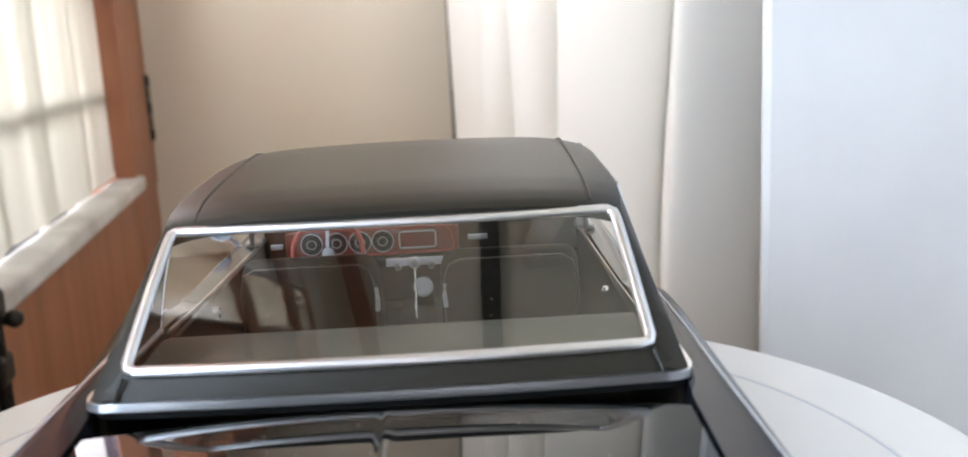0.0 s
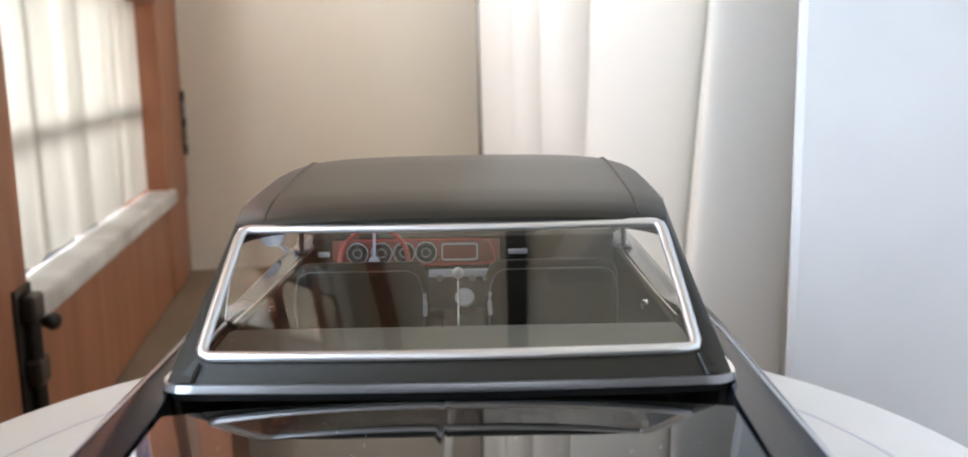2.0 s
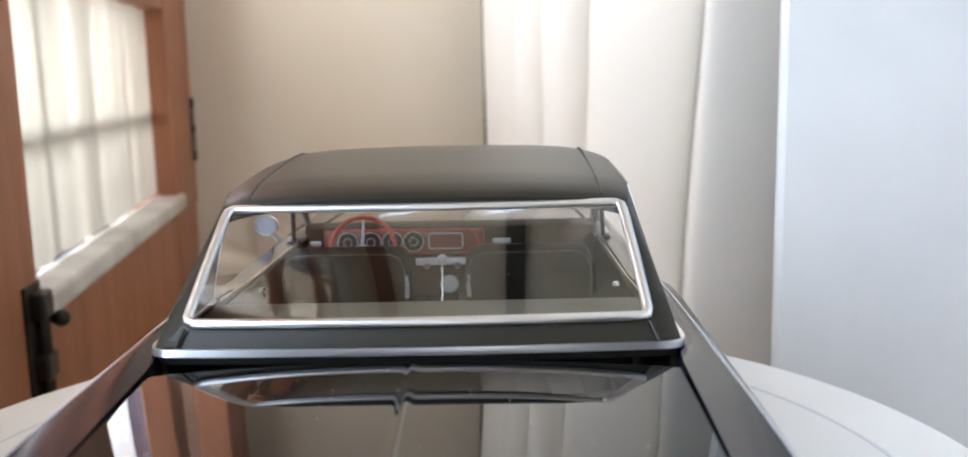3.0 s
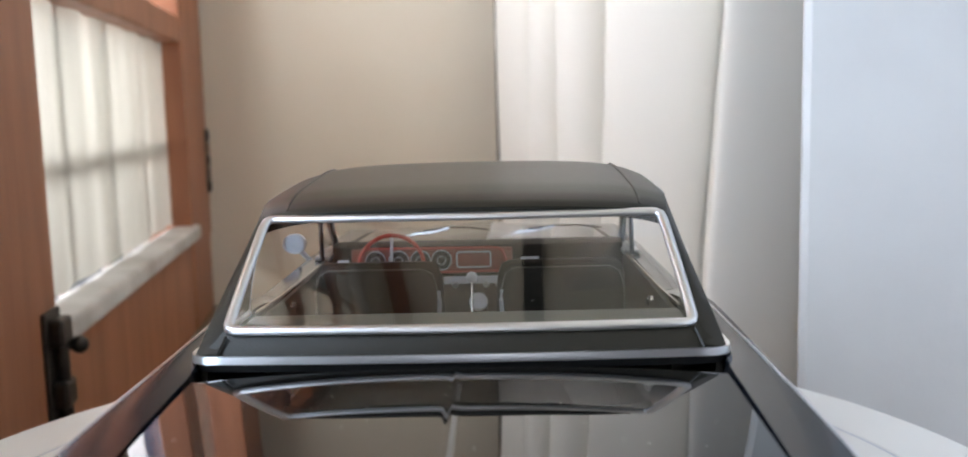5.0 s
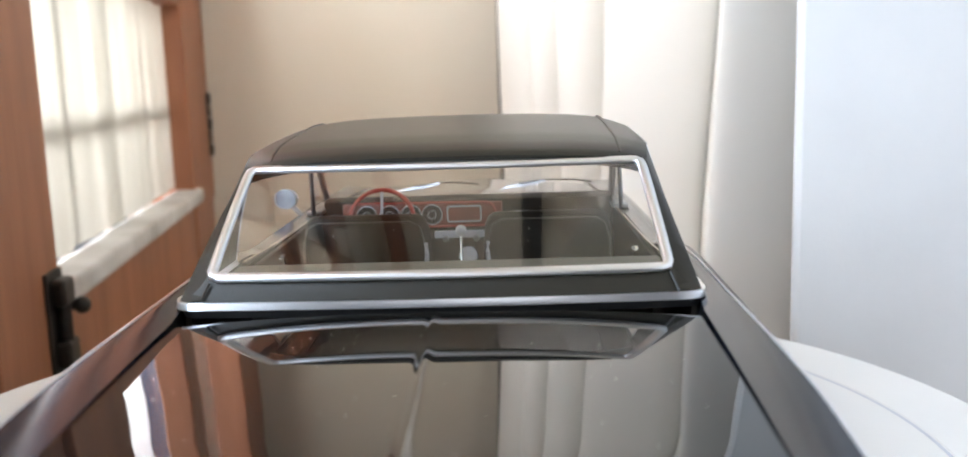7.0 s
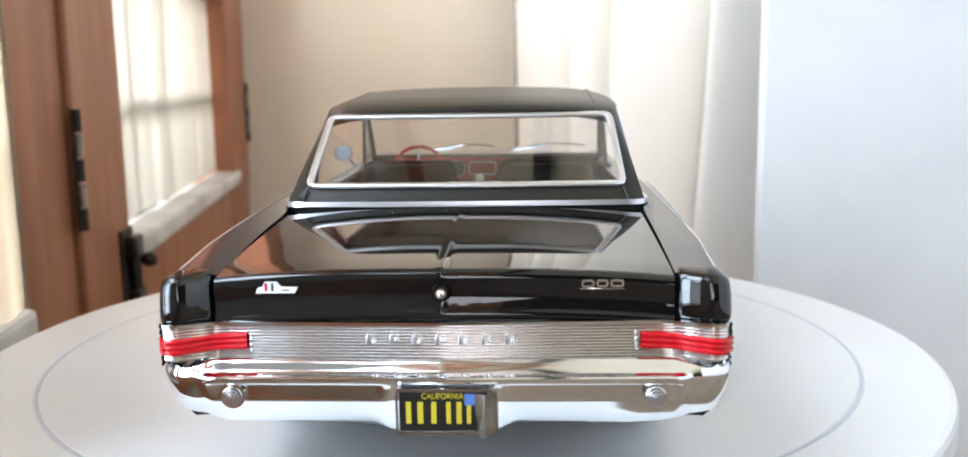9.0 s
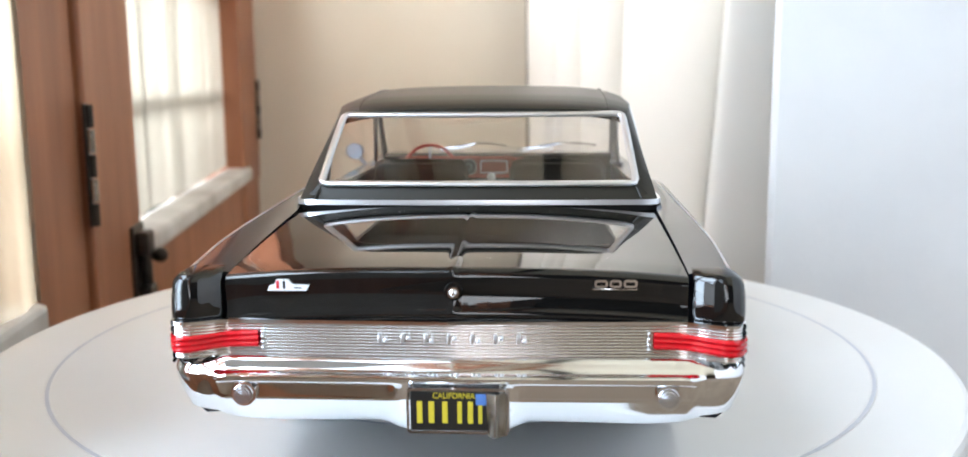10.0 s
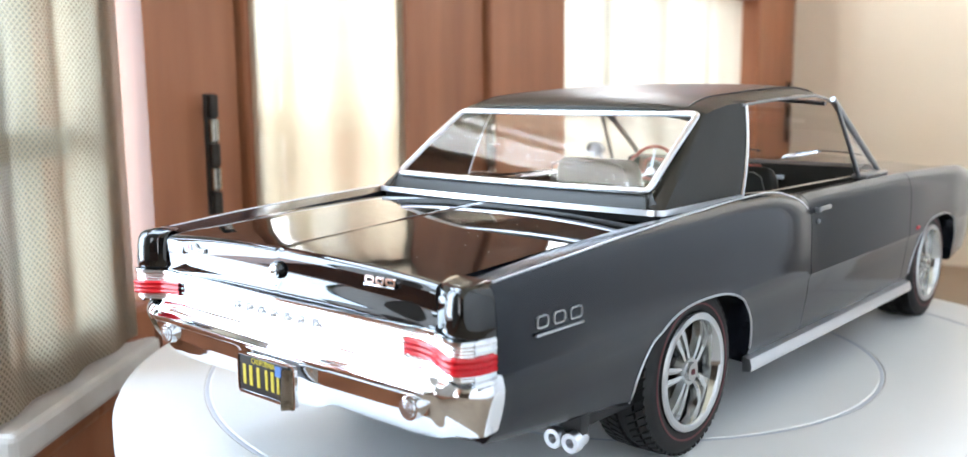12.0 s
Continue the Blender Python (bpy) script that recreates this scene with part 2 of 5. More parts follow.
def gather(m, low=(0.255, 0.245, 0.205), high=(0.43, 0.415, 0.362)):
    """Denser and thinner upright gathers in the net."""
    n, l = m.node_tree.nodes, m.node_tree.links
    tc, mp, no = n.new("ShaderNodeTexCoord"), n.new("ShaderNodeMapping"), n.new("ShaderNodeTexNoise")
    mp.inputs["Scale"].default_value = (1, 1, 0.06)
    no.inputs["Scale"].default_value, no.inputs["Detail"].default_value = 38, 2
    ramp = n.new("ShaderNodeValToRGB")
    ramp.color_ramp.elements[0].position, ramp.color_ramp.elements[1].position = 0.38, 0.62
    ramp.color_ramp.elements[0].color, ramp.color_ramp.elements[1].color = (*low, 1), (*high, 1)
    l.new(tc.outputs["Object"], mp.inputs["Vector"])
    l.new(mp.outputs["Vector"], no.inputs["Vector"])
    l.new(no.outputs["Fac"], ramp.inputs["Fac"])
    for node in n:
        if node.type == "BSDF_TRANSLUCENT":
            l.new(ramp.outputs["Color"], node.inputs["Color"])
    return m


NET = gather(net_cloth("net_curtain_cloth", (0.80, 0.77, 0.69), 0.0030, 0.33, 0.20))

COARSE_NET = gather(net_cloth("coarse_net_cloth", (0.52, 0.455, 0.335), 0.0021, 0.45, 0.55), (0.33, 0.285, 0.20), (0.62, 0.55, 0.41))

# ---- building helpers ----


def mesh_of(bm, name, smooth=True, angle=35):
    me = bpy.data.meshes.new(name)
    bmesh.ops.recalc_face_normals(bm, faces=bm.faces)
    for f in bm.faces:
        f.smooth = smooth
    if smooth:
        for e in bm.edges:
            if len(e.link_faces) == 2 and e.calc_face_angle(0) > radians(angle):
                e.smooth = False
    bm.to_mesh(me)
    bm.free()
    return me


def part(name, bm, material, parent=None, label="", smooth=True, angle=35, scale=1.0):
    """Links a bmesh as one mesh object under a thing or a part."""
    if scale != 1.0:
        bmesh.ops.scale(bm, vec=(scale,) * 3, verts=bm.verts)
    ob = new(name, mesh_of(bm, name, smooth, angle))
    ob.data.materials.append(material)
    ob.parent = parent
    if label:
        tagged(ob, label)
    return ob


def box(bm, x0, x1, y0, y1, z0, z1, bevel=0.0, m=None):
    r = bmesh.ops.create_cube(bm, size=1.0)
    vs = r["verts"]
    bmesh.ops.scale(bm, vec=(x1 - x0, y1 - y0, z1 - z0), verts=vs)
    bmesh.ops.translate(bm, vec=((x0 + x1) / 2, (y0 + y1) / 2, (z0 + z1) / 2), verts=vs)
    if m is not None:
        bmesh.ops.transform(bm, matrix=m, verts=vs)
    if bevel:
        es = list({e for v in vs for e in v.link_edges})
        bmesh.ops.bevel(bm, geom=es, offset=bevel, segments=2, affect="EDGES", profile=0.5)
    return bm


def cyl(bm, r0, r1, depth, m, seg=32):
    """A cylinder or cone along z, centred, placed by the pose m."""
    r = bmesh.ops.create_cone(bm, cap_ends=True, segments=seg, radius1=r0, radius2=r1, depth=depth)
    bmesh.ops.transform(bm, matrix=m, verts=r["verts"])
    return bm


def ball(bm, r, m, seg=16):
    k = bmesh.ops.create_uvsphere(bm, u_segments=seg, v_segments=seg // 2, radius=r)
    bmesh.ops.transform(bm, matrix=m, verts=k["verts"])
    return bm


def loft(bm, rings, closed=False, caps=False):
    """Skins rows of points; closed joins the end of each row to its start."""
    vs = [[bm.verts.new(p) for p in r] for r in rings]
    n = len(vs[0])
    for a, b in zip(vs, vs[1:]):
        for i in range(n if closed else n - 1):
            j = (i + 1) % n
            bm.faces.new((a[i], a[j], b[j], b[i]))
    if caps:
        bm.faces.new(vs[0])
        bm.faces.new(list(reversed(vs[-1])))
    return bm


def sweep(bm, path, profile, closed=False, up=(0, 0, 1)):
    """Carries a profile of (side, up) pairs along a path of points."""
    pts = [Vector(p) for p in path]
    n = len(pts)
    rings = []
    for i, p in enumerate(pts):
        a = pts[(i - 1) % n] if (closed or i) else p
        b = pts[(i + 1) % n] if (closed or i < n - 1) else p
        t = (b - a).normalized()
        s = t.cross(Vector(up)).normalized()
        u = s.cross(t).normalized()
        rings.append([p + s * q[0] + u * q[1] for q in profile])
    if closed:
        rings.append(rings[0])
    loft(bm, rings, closed=True, caps=not closed)
    if closed:
        bmesh.ops.remove_doubles(bm, verts=bm.verts, dist=1e-7)
    return bm


def disc_profile(r, seg=8, flat=1.0):
    return [(r * math.cos(2 * math.pi * i / seg), r * flat * math.sin(2 * math.pi * i / seg)) for i in range(seg)]


def between(table, y):
    return float(np.interp(y, [a for a, b in table], [b for a, b in table]))


def smoothed(table, y, width=6.0):
    return sum(between(table, y + d * width) for d in (-1, -0.5, 0, 0.5, 1)) / 5


def rounded_path(points, radius, steps=5):
    """Rounds the corners of a closed path in space."""
    pts = [Vector(p) for p in points]
    out = []
    n = len(pts)
    for i in range(n):
        p, a, b = pts[i], pts[i - 1], pts[(i + 1) % n]
        p0, p1 = p + (a - p).normalized() * radius, p + (b - p).normalized() * radius
        for k in range(steps + 1):
            u = k / steps
            out.append(p0 * (1 - u) ** 2 + p * 2 * u * (1 - u) + p1 * u * u)
    return out


def cut(ob, cutter_bm):
    """Cuts a solid out of a mesh for good."""
    me = bpy.data.meshes.new("cutter")
    bmesh.ops.recalc_face_normals(cutter_bm, faces=cutter_bm.faces)
    cutter_bm.to_mesh(me)
    cutter_bm.free()
    c = new("cutter", me)
    mod = ob.modifiers.new("cut", "BOOLEAN")
    mod.operation, mod.object, mod.solver = "DIFFERENCE", c, "EXACT"
    bpy.context.view_layer.update()
    made = bpy.data.meshes.new_from_object(ob.evaluated_get(bpy.context.evaluated_depsgraph_get()))
    ob.modifiers.clear()
    old = ob.data
    made.name = old.name
    ob.data = made
    bpy.data.objects.remove(c)
    bpy.data.meshes.remove(me)
    return ob


# ---- the room ----


def slab(name, x0, x1, y0, y1, z0, z1, material, label, m=ROOM, category="wall", bevel=0.0):
    ob = part(name, box(bmesh.new(), x0, x1, y0, y1, z0, z1, bevel), material, smooth=False)
    ob.matrix_world = m
    return tagged(ob, label, category, kind="structure")


TOPZ = 1.15
HEAD = 1.0
slab("floor", -0.9, 3.0, -3.4, 0.9, FLOOR - 0.02, FLOOR, FLOOR_BROWN, "dull brown floor below the casements, worn and dusty", category="floor")
slab("ceiling", -0.9, 3.0, -3.4, 0.9, TOPZ, TOPZ + 0.03, CEIL, "plain off-white ceiling in shade", category="ceiling")
slab("wall_back", -0.10, 2.95, 0.582, 0.64, FLOOR, TOPZ, WALL, "cream painted wall between casement and curtain")
# unseen end wall, with shade in its colour
slab("wall_end", -0.9, 3.0, -2.6, -2.55, FLOOR, TOPZ, END_SHADE, "brown wall at the room's end, its shade put into the colour")
slab("wall_far", 2.95, 3.0, -3.35, 0.582, FLOOR, TOPZ, WALL, "plain cream wall across the room")
bm = bmesh.new()
# its free end is splayed back towards the curtain
loft(bm, [[(x, y, z) for x, y in ((0.3208, -0.157), (0.3228, -0.159), (2.95, -0.159), (2.95, -0.10), (0.366, -0.10), (0.3218, -0.154))] for z in (FLOOR, 0.62)], closed=True, caps=True)
pier = part("wall_right", bm, WHITE_WALL, smooth=False)
pier.matrix_world = ROOM
tagged(pier, "white painted wall that the curtain hangs behind", "wall", kind="structure")
slab("wall_right_top", 0.324, 2.95, -0.159, -0.10, 0.62, TOPZ, WALL, "cream wall above the white one")
slab("wall_right_side", 0.62, 0.66, -1.70, -0.160, FLOOR, TOPZ, WHITE_WALL, "white painted wall along the other side of the nook")
# the side wall: brown boarding below, timber above, openings between
slab("wall_side", -0.05, -0.006, -3.35, 0.582, FLOOR, -0.034, WOOD, "red-brown wooden panelling below the casements")
slab("wall_side_top", -0.05, 0.0, -3.35, 0.582, HEAD + 0.0205, TOPZ, WALL, "cream wall above the casements")
slab("wall_side_post", -0.05, -0.006, -0.148, -0.075, 0.42, HEAD + 0.02, WALL, "cream wall between the upper lights")
slab("trim_1", -0.05, -0.004, -0.148, -0.075, -0.034, 0.42, WOOD, "red-brown wooden post between the casements", category="post")
slab("trim_2", -0.05, -0.004, -0.304, -0.260, -0.034, HEAD + 0.02, WOOD, "red-brown wooden post that carries the open leaf", category="post")
slab("wall_side_post_2", -0.05, -0.006, -0.95, -0.90, 0.42, HEAD + 0.02, WALL, "cream wall beside the upper light")
slab("wall_side_pier", -0.05, -0.004, -0.95, -0.57, -0.034, 0.42, BEIGE, "beige painted boarding between the open casements")
slab("trim_3", -0.05, -0.004, 0.535, 0.582, -0.034, HEAD + 0.02, WOOD, "red-brown wooden post at the end of the casements", category="post")
slab("trim_4", -0.05, -0.004, -3.35, -1.91, -0.034, HEAD + 0.02, WOOD, "red-brown wooden boarding past the open casement", category="post")
slab("trim_6", 0.001, 0.008, -0.32, 0.53, 0.62, 0.66, WOOD, "brown wooden rail across the upper lights", category="rail")
slab("trim_7", 0.001, 0.008, -0.32, 0.53, 0.83, 0.87, WOOD, "brown wooden rail across the upper lights", category="rail")
slab("trim_5", 0.042, 0.069, -3.35, 0.582, TOPZ - 0.03, TOPZ - 0.001, WOOD, "brown wooden batten under the ceiling", category="batten")
slab("backdrop", -2.6, -2.5, -3.5, 2.0, FLOOR - 0.3, 0.12, principled("garden_green", (0.05, 0.09, 0.03), 0.9), "dark green garden hedge outside the casements", category="hedge")


def casement(name, y0, y1, z_low, label, m=ROOM):
    """A glazed wooden leaf: stiles, rails, white bead, pane and bars behind it."""
    root = tagged(new(name), label, "window", kind="structure")
    root.matrix_world = m
    s0, s1 = (0.091, 0.098) if y1 - y0 > 0.3 else (0.006, 0.012)
    g0, g1 = y0 + s0, y1 - s1
    f = bmesh.new()
    box(f, -0.04, 0.0, y0, g0, z_low, HEAD + 0.02, 0.002)
    part("stile", f, WOOD, root, smooth=False)
    f = bmesh.new()
    box(f, -0.04, 0.0, g1, y1, z_low, HEAD + 0.02, 0.002)
    part("stile", f, WOOD, root, smooth=False)
    part("top_rail", box(bmesh.new(), -0.04, -0.001, g0, g1, 0.162, 0.186, 0.002), WOOD, root, smooth=False)
    part("head_rail", box(bmesh.new(), -0.04, -0.001, g0, g1, HEAD - 0.04, HEAD + 0.02, 0.002), WOOD, root, smooth=False)
    part("bottom_rail", box(bmesh.new(), -0.04, -0.001, g0, g1, z_low, -0.024, 0.002), WOOD, root, smooth=False)
    part("window_sill", box(bmesh.new(), -0.02, 0.006, g0 - 0.002, g1 + (0.018 if g1 - g0 > 0.2 else 0.003), -0.024, -0.010, 0.003), WHITE_PAINT, root, "white painted sill with chipped edges", smooth=False)
    part("pane", box(bmesh.new(), -0.038, -0.036, g0, g1, -0.012, HEAD - 0.04), GLASS, root, smooth=False).visible_shadow = False
    part("cross_bar", box(bmesh.new(), -0.030, -0.024, g0, g1, 0.058, 0.070, 0.002), WHITE_PAINT, root, smooth=False)
    n = max(2, round((g1 - g0) / 0.1))
    for i in range(1, n):
        y = g0 + (g1 - g0) * i / n
        part("upright_bar", box(bmesh.new(), -0.030, -0.024, y - 0.004, y + 0.004, -0.024, 0.164 if s0 > 0.05 else HEAD - 0.04, 0.002), WHITE_PAINT, root, smooth=False)
    return root, g0, g1


def net_curtain(y0, y1, z0, z1, folds, material=NET, m=ROOM):
    """A gathered net that hangs before a pane."""
    bm = bmesh.new()
    rows = []
    for k in range(121):
        u = k / 120
        y = y0 + (y1 - y0) * u
        d = 0.0014 * math.sin(u * folds * 2 * math.pi) + 0.0008 * math.sin(u * folds * 5.3 + 1)
        rows.append([(-0.018 + d * (0.6 + 0.4 * j / 6), y, z0 + (z1 - z0) * j / 6) for j in range(7)])
    loft(bm, rows)
    ob = part("net_curtain", bm, material)
    ob.matrix_world = m
    return tagged(ob, "off-white openwork net curtain gathered before the pane" if folds > 3 else "beige coarse-meshed net curtain hanging before the pane", "curtain", "net curtains")


def open_casement(name, y0, y1, uprights, label):
    """A wooden frame with bars and no curtain."""
    root = tagged(new(name), label, "window", kind="structure")
    root.matrix_world = ROOM
    part("bottom_rail", box(bmesh.new(), -0.04, -0.004, y0, y1, -0.034, 0.0, 0.002), WOOD, root, smooth=False)
    part("head_rail", box(bmesh.new(), -0.04, -0.004, y0, y1, HEAD - 0.03, HEAD + 0.018, 0.002), WOOD, root, smooth=False)
    for k in range(1, uprights + 1):
        y = y0 + (y1 - y0) * k / (uprights + 1)
        part("upright_bar", box(bmesh.new(), -0.036, -0.012, y - 0.009, y + 0.009, 0.0, HEAD - 0.03, 0.002), WOOD, root, smooth=False)
    for z in (0.22, 0.50, 0.76):
        part("cross_bar", box(bmesh.new(), -0.034, -0.014, y0, y1, z - 0.008, z + 0.008, 0.002), WOOD, root, smooth=False)
    return root


open_casement("window_3", -0.569, -0.306, 1, "open wooden casement with daylight between its bars")
# unseen upper light, added so that more light reaches the turntable
upper = tagged(new("added_window_6"), "unseen upper light with a thin wooden frame, added to light the table", "window", kind="structure")
upper.matrix_world = ROOM
for y0, y1 in ((-0.899, -0.885), (-0.585, -0.571)):
    part("stile", box(bmesh.new(), -0.04, -0.006, y0, y1, 0.421, HEAD + 0.018, 0.002), WOOD, upper, smooth=False)
part("sash_bar", box(bmesh.new(), -0.035, -0.012, -0.885, -0.585, 0.70, 0.715, 0.002), WOOD, upper, smooth=False)
open_casement("window_4", -1.909, -0.951, 3, "wide wooden window with daylight between its bars")
casement_a, ga0, ga1 = casement("window_1", -0.073, 0.533, -0.112, "brown wooden casement with net-curtained pane and white sill")
part("mullion", box(bmesh.new(), -0.034, -0.008, 0.212, 0.254, 0.187, HEAD - 0.041, 0.002), WOOD, casement_a, smooth=False)
net_curtain(ga0, ga1, -0.008, 0.165, 7)
_, gb0, gb1 = casement("window_2", -0.258, -0.150, -0.034, "brown wooden casement with coarse net curtain and white sill")
net_curtain(gb0 - 0.006, gb1 + 0.006, -0.010, 0.965, 3, COARSE_NET, ROOM @ pose(0.020, 0, 0))
# the leaf beside it stands open into the room, its net hung over the whole frame
LEAF = ROOM @ pose(-0.002, -0.307, 0, 0, 0, 30)
leaf = tagged(new("window_5"), "brown wooden casement leaf swung open into the room", "window", kind="structure")
leaf.matrix_world = LEAF
for y0, y1 in ((-0.030, 0.0), (-0.104, -0.093)):
    part("stile", box(bmesh.new(), -0.030, -0.010, y0, y1, -0.034, 0.145, 0.002), WOOD, leaf, smooth=False)
for z0, z1 in ((-0.034, 0.004), (0.122, 0.145)):
    part("rail", box(bmesh.new(), -0.030, -0.010, -0.093, -0.030, z0, z1, 0.002), WOOD, leaf, smooth=False)
for y in (-0.057, -0.083):
    part("upright_bar", box(bmesh.new(), -0.026, -0.012, y - 0.005, y + 0.005, 0.004, 0.122, 0.0015), WHITE_PAINT, leaf, smooth=False)
part("cross_bar", box(bmesh.new(), -0.025, -0.013, -0.093, -0.030, 0.059, 0.068, 0.0015), WHITE_PAINT, leaf, smooth=False)
part("pane", box(bmesh.new(), -0.020, -0.019, -0.093, -0.030, 0.004, 0.122), GLASS, leaf, smooth=False).visible_shadow = False
part("window_sill", box(bmesh.new(), -0.012, 0.001, -0.104, 0.0, -0.022, -0.012, 0.002), WHITE_PAINT, leaf, "white painted sill with chipped edges", smooth=False)
net_curtain(-0.102, -0.006, -0.010, 0.135, 3, COARSE_NET, LEAF @ pose(0.013, 0, 0))

# the folded curtain from the corner towards the car's front
bm = bmesh.new()
rows = []
# each fold: start, end behind the next one, bulge, and the lean of its start
FOLDS = [((0.010, 0.925), (0.040, 0.87), 0.014, 0.0), ((0.0360, 0.800), (0.068, 0.78), 0.017, 0.0), ((0.0620, 0.725), (0.094, 0.69), 0.022, 0.0),
         ((0.0850, 0.620), (0.155, 0.57), 0.026, 0.02), ((0.1325, 0.466), (0.194, 0.484), 0.010, 0.07), ((0.194, 0.500), (0.30, 0.50), 0.003, 0.07)]
plan = []
for n, (p, q, bulge, lean) in enumerate(FOLDS):
    p, q = Vector((*p, 0)), Vector((*q, 0))
    side_way = Vector(((q - p).y, -(q - p).x, 0)).normalized()
    if side_way.dot(Vector((0.012, -0.1, 0)) - p) < 0:
        side_way = -side_way
    after = FOLDS[min(n + 1, len(FOLDS) - 1)][3]
    for k in range(33):
        f = math.pi * k / 32
        u = (1 - math.cos(f)) / 2
        plan.append((p.lerp(q, u) + side_way * bulge * math.sin(f), lean + (after - lean) * u))
for p, lean in plan:
    rows.append([(p.x + lean * (min(max(z, -0.05), 0.30) - 0.10) + 0.0012 * math.sin(z * 14 + p.y * 30), p.y, z) for z in (FLOOR + (TOPZ - FLOOR) * j / 24 for j in range(25))])
tagged(part("curtain", loft(bm, rows), CURTAIN), "long white curtain hanging in soft vertical folds", "curtain")

bm = bmesh.new()
box(bm, 0.003, 0.011, 0.935, 0.945, FLOOR, TOPZ, 0.001)
tagged(part("dark_pipe", bm, IRON, smooth=False), "thin dark upright pipe in the corner", "pipe")

bm = bmesh.new()
box(bm, 0.051, 0.083, -0.9, 0.93, TOPZ - 0.02, TOPZ, 0.002)
tagged(part("curtain_track", bm, IRON, smooth=False), "dark curtain track fixed along the ceiling", "curtain track")

# ---- the turntable ----
CX, CY, RT = -0.0085, 0.131, 0.1445


def turned(profile, seg=128, cx=0.0, cy=0.0):
    """A body turned round the z axis from (radius, height) pairs."""
    bm = bmesh.new()
    rings = []
    for r, z in profile:
        rings.append([(cx + r * math.cos(2 * math.pi * i / seg), cy + r * math.sin(2 * math.pi * i / seg), z) for i in range(seg)])
    loft(bm, rings, closed=True)
    bmesh.ops.remove_doubles(bm, verts=bm.verts, dist=1e-6)
    return bm


table = tagged(new("turntable"), "round white plastic turntable with ring grooves", "turntable")
table.location = (CX, CY, FLOOR)
H0 = -FLOOR
prof = [(0.0, 0.0)]
for r in (0.0735, 0.121):
    prof += [(r - 0.0010, 0.0), (r - 0.0004, -0.0003), (r + 0.0004, -0.0003), (r + 0.0010, 0.0)]
prof += [(RT - 0.002, 0.0), (RT - 0.0006, -0.0006), (RT, -0.002), (RT, -0.008), (RT - 0.002, -0.010), (0.0, -0.010)]
part("plate", turned([(max(r, 1e-5), H0 + z) for r, z in prof]), TABLE_WHITE, table, angle=18)
for r in (0.0735, 0.121):
    part("ring_groove", turned([(r - 0.0005, H0 - 0.00018), (r - 0.0003, H0 - 0.00012), (r + 0.0003, H0 - 0.00012), (r + 0.0005, H0 - 0.00018)]), GROOVE, table)
part("foot", turned([(1e-5, 0.0), (0.09, 0.0), (0.09, 0.006), (0.05, 0.014), (0.035, 0.03), (0.035, H0 - 0.010), (1e-5, H0 - 0.010)], 64), TABLE_WHITE, table)

# ---- the model car, in millimetres: x across, y from the tail forwards, z up ----
MM = 0.001
car = tagged(new("model_car"), "glossy black two-door hardtop scale model car with vinyl roof", "model car")


def cpart(name, bm, material, parent=None, label="", smooth=True, angle=35):
    return part(name, bm, material, parent or car, label, smooth, angle, MM)


SHOULDER = [(0, 49.0), (6, 49.4), (25, 50.9), (42, 52.0), (66, 53.2), (94, 54.3), (108, 54.4), (116, 53.6), (121, 52.6), (126, 52.1), (180, 52.1), (200, 52.0), (262, 50.4), (278, 48.6), (288, 45.5)]
WIDTH = [(0, 49.4), (6, 50.3), (26, 51.3), (90, 51.8), (112, 52.2), (120, 51.9), (127, 50.6), (136, 50.7), (200, 50.9), (250, 51.3), (274, 50.6), (288, 47.5)]
WIDTH_LOW = [(0, 49.4), (6, 50.3), (26, 51.2), (90, 51.3), (127, 51.0), (200, 50.9), (250, 51.3), (274, 50.6), (288, 47.5)]
EDGE = [(0, 48.0), (6, 48.3), (25, 49.0), (42, 48.6), (66, 47.8), (95, 47.2), (119, 46.9), (127, 47.2), (200, 47.8), (260, 48.4), (288, 45.0)]
INNER = [(0, 41.2), (60, 42.4), (70, 43.6), (200, 43.6), (288, 40.0)]
SILL = [(0, 22.5), (40, 19.0), (60, 16.0), (100, 14.8), (210, 14.8), (260, 16.0), (288, 19.0)]


def tail_y(x):
    """How far forward the tail lies at x: a slight arrow with rounded corners."""
    a = abs(x)
    return between([(0, 0.0), (38, 1.1), (41, 0.9), (44, -0.6), (46.5, -1.6), (48.4, -1.7), (49.4, -1.0), (50.2, 0.6), (51, 3.0)], a)


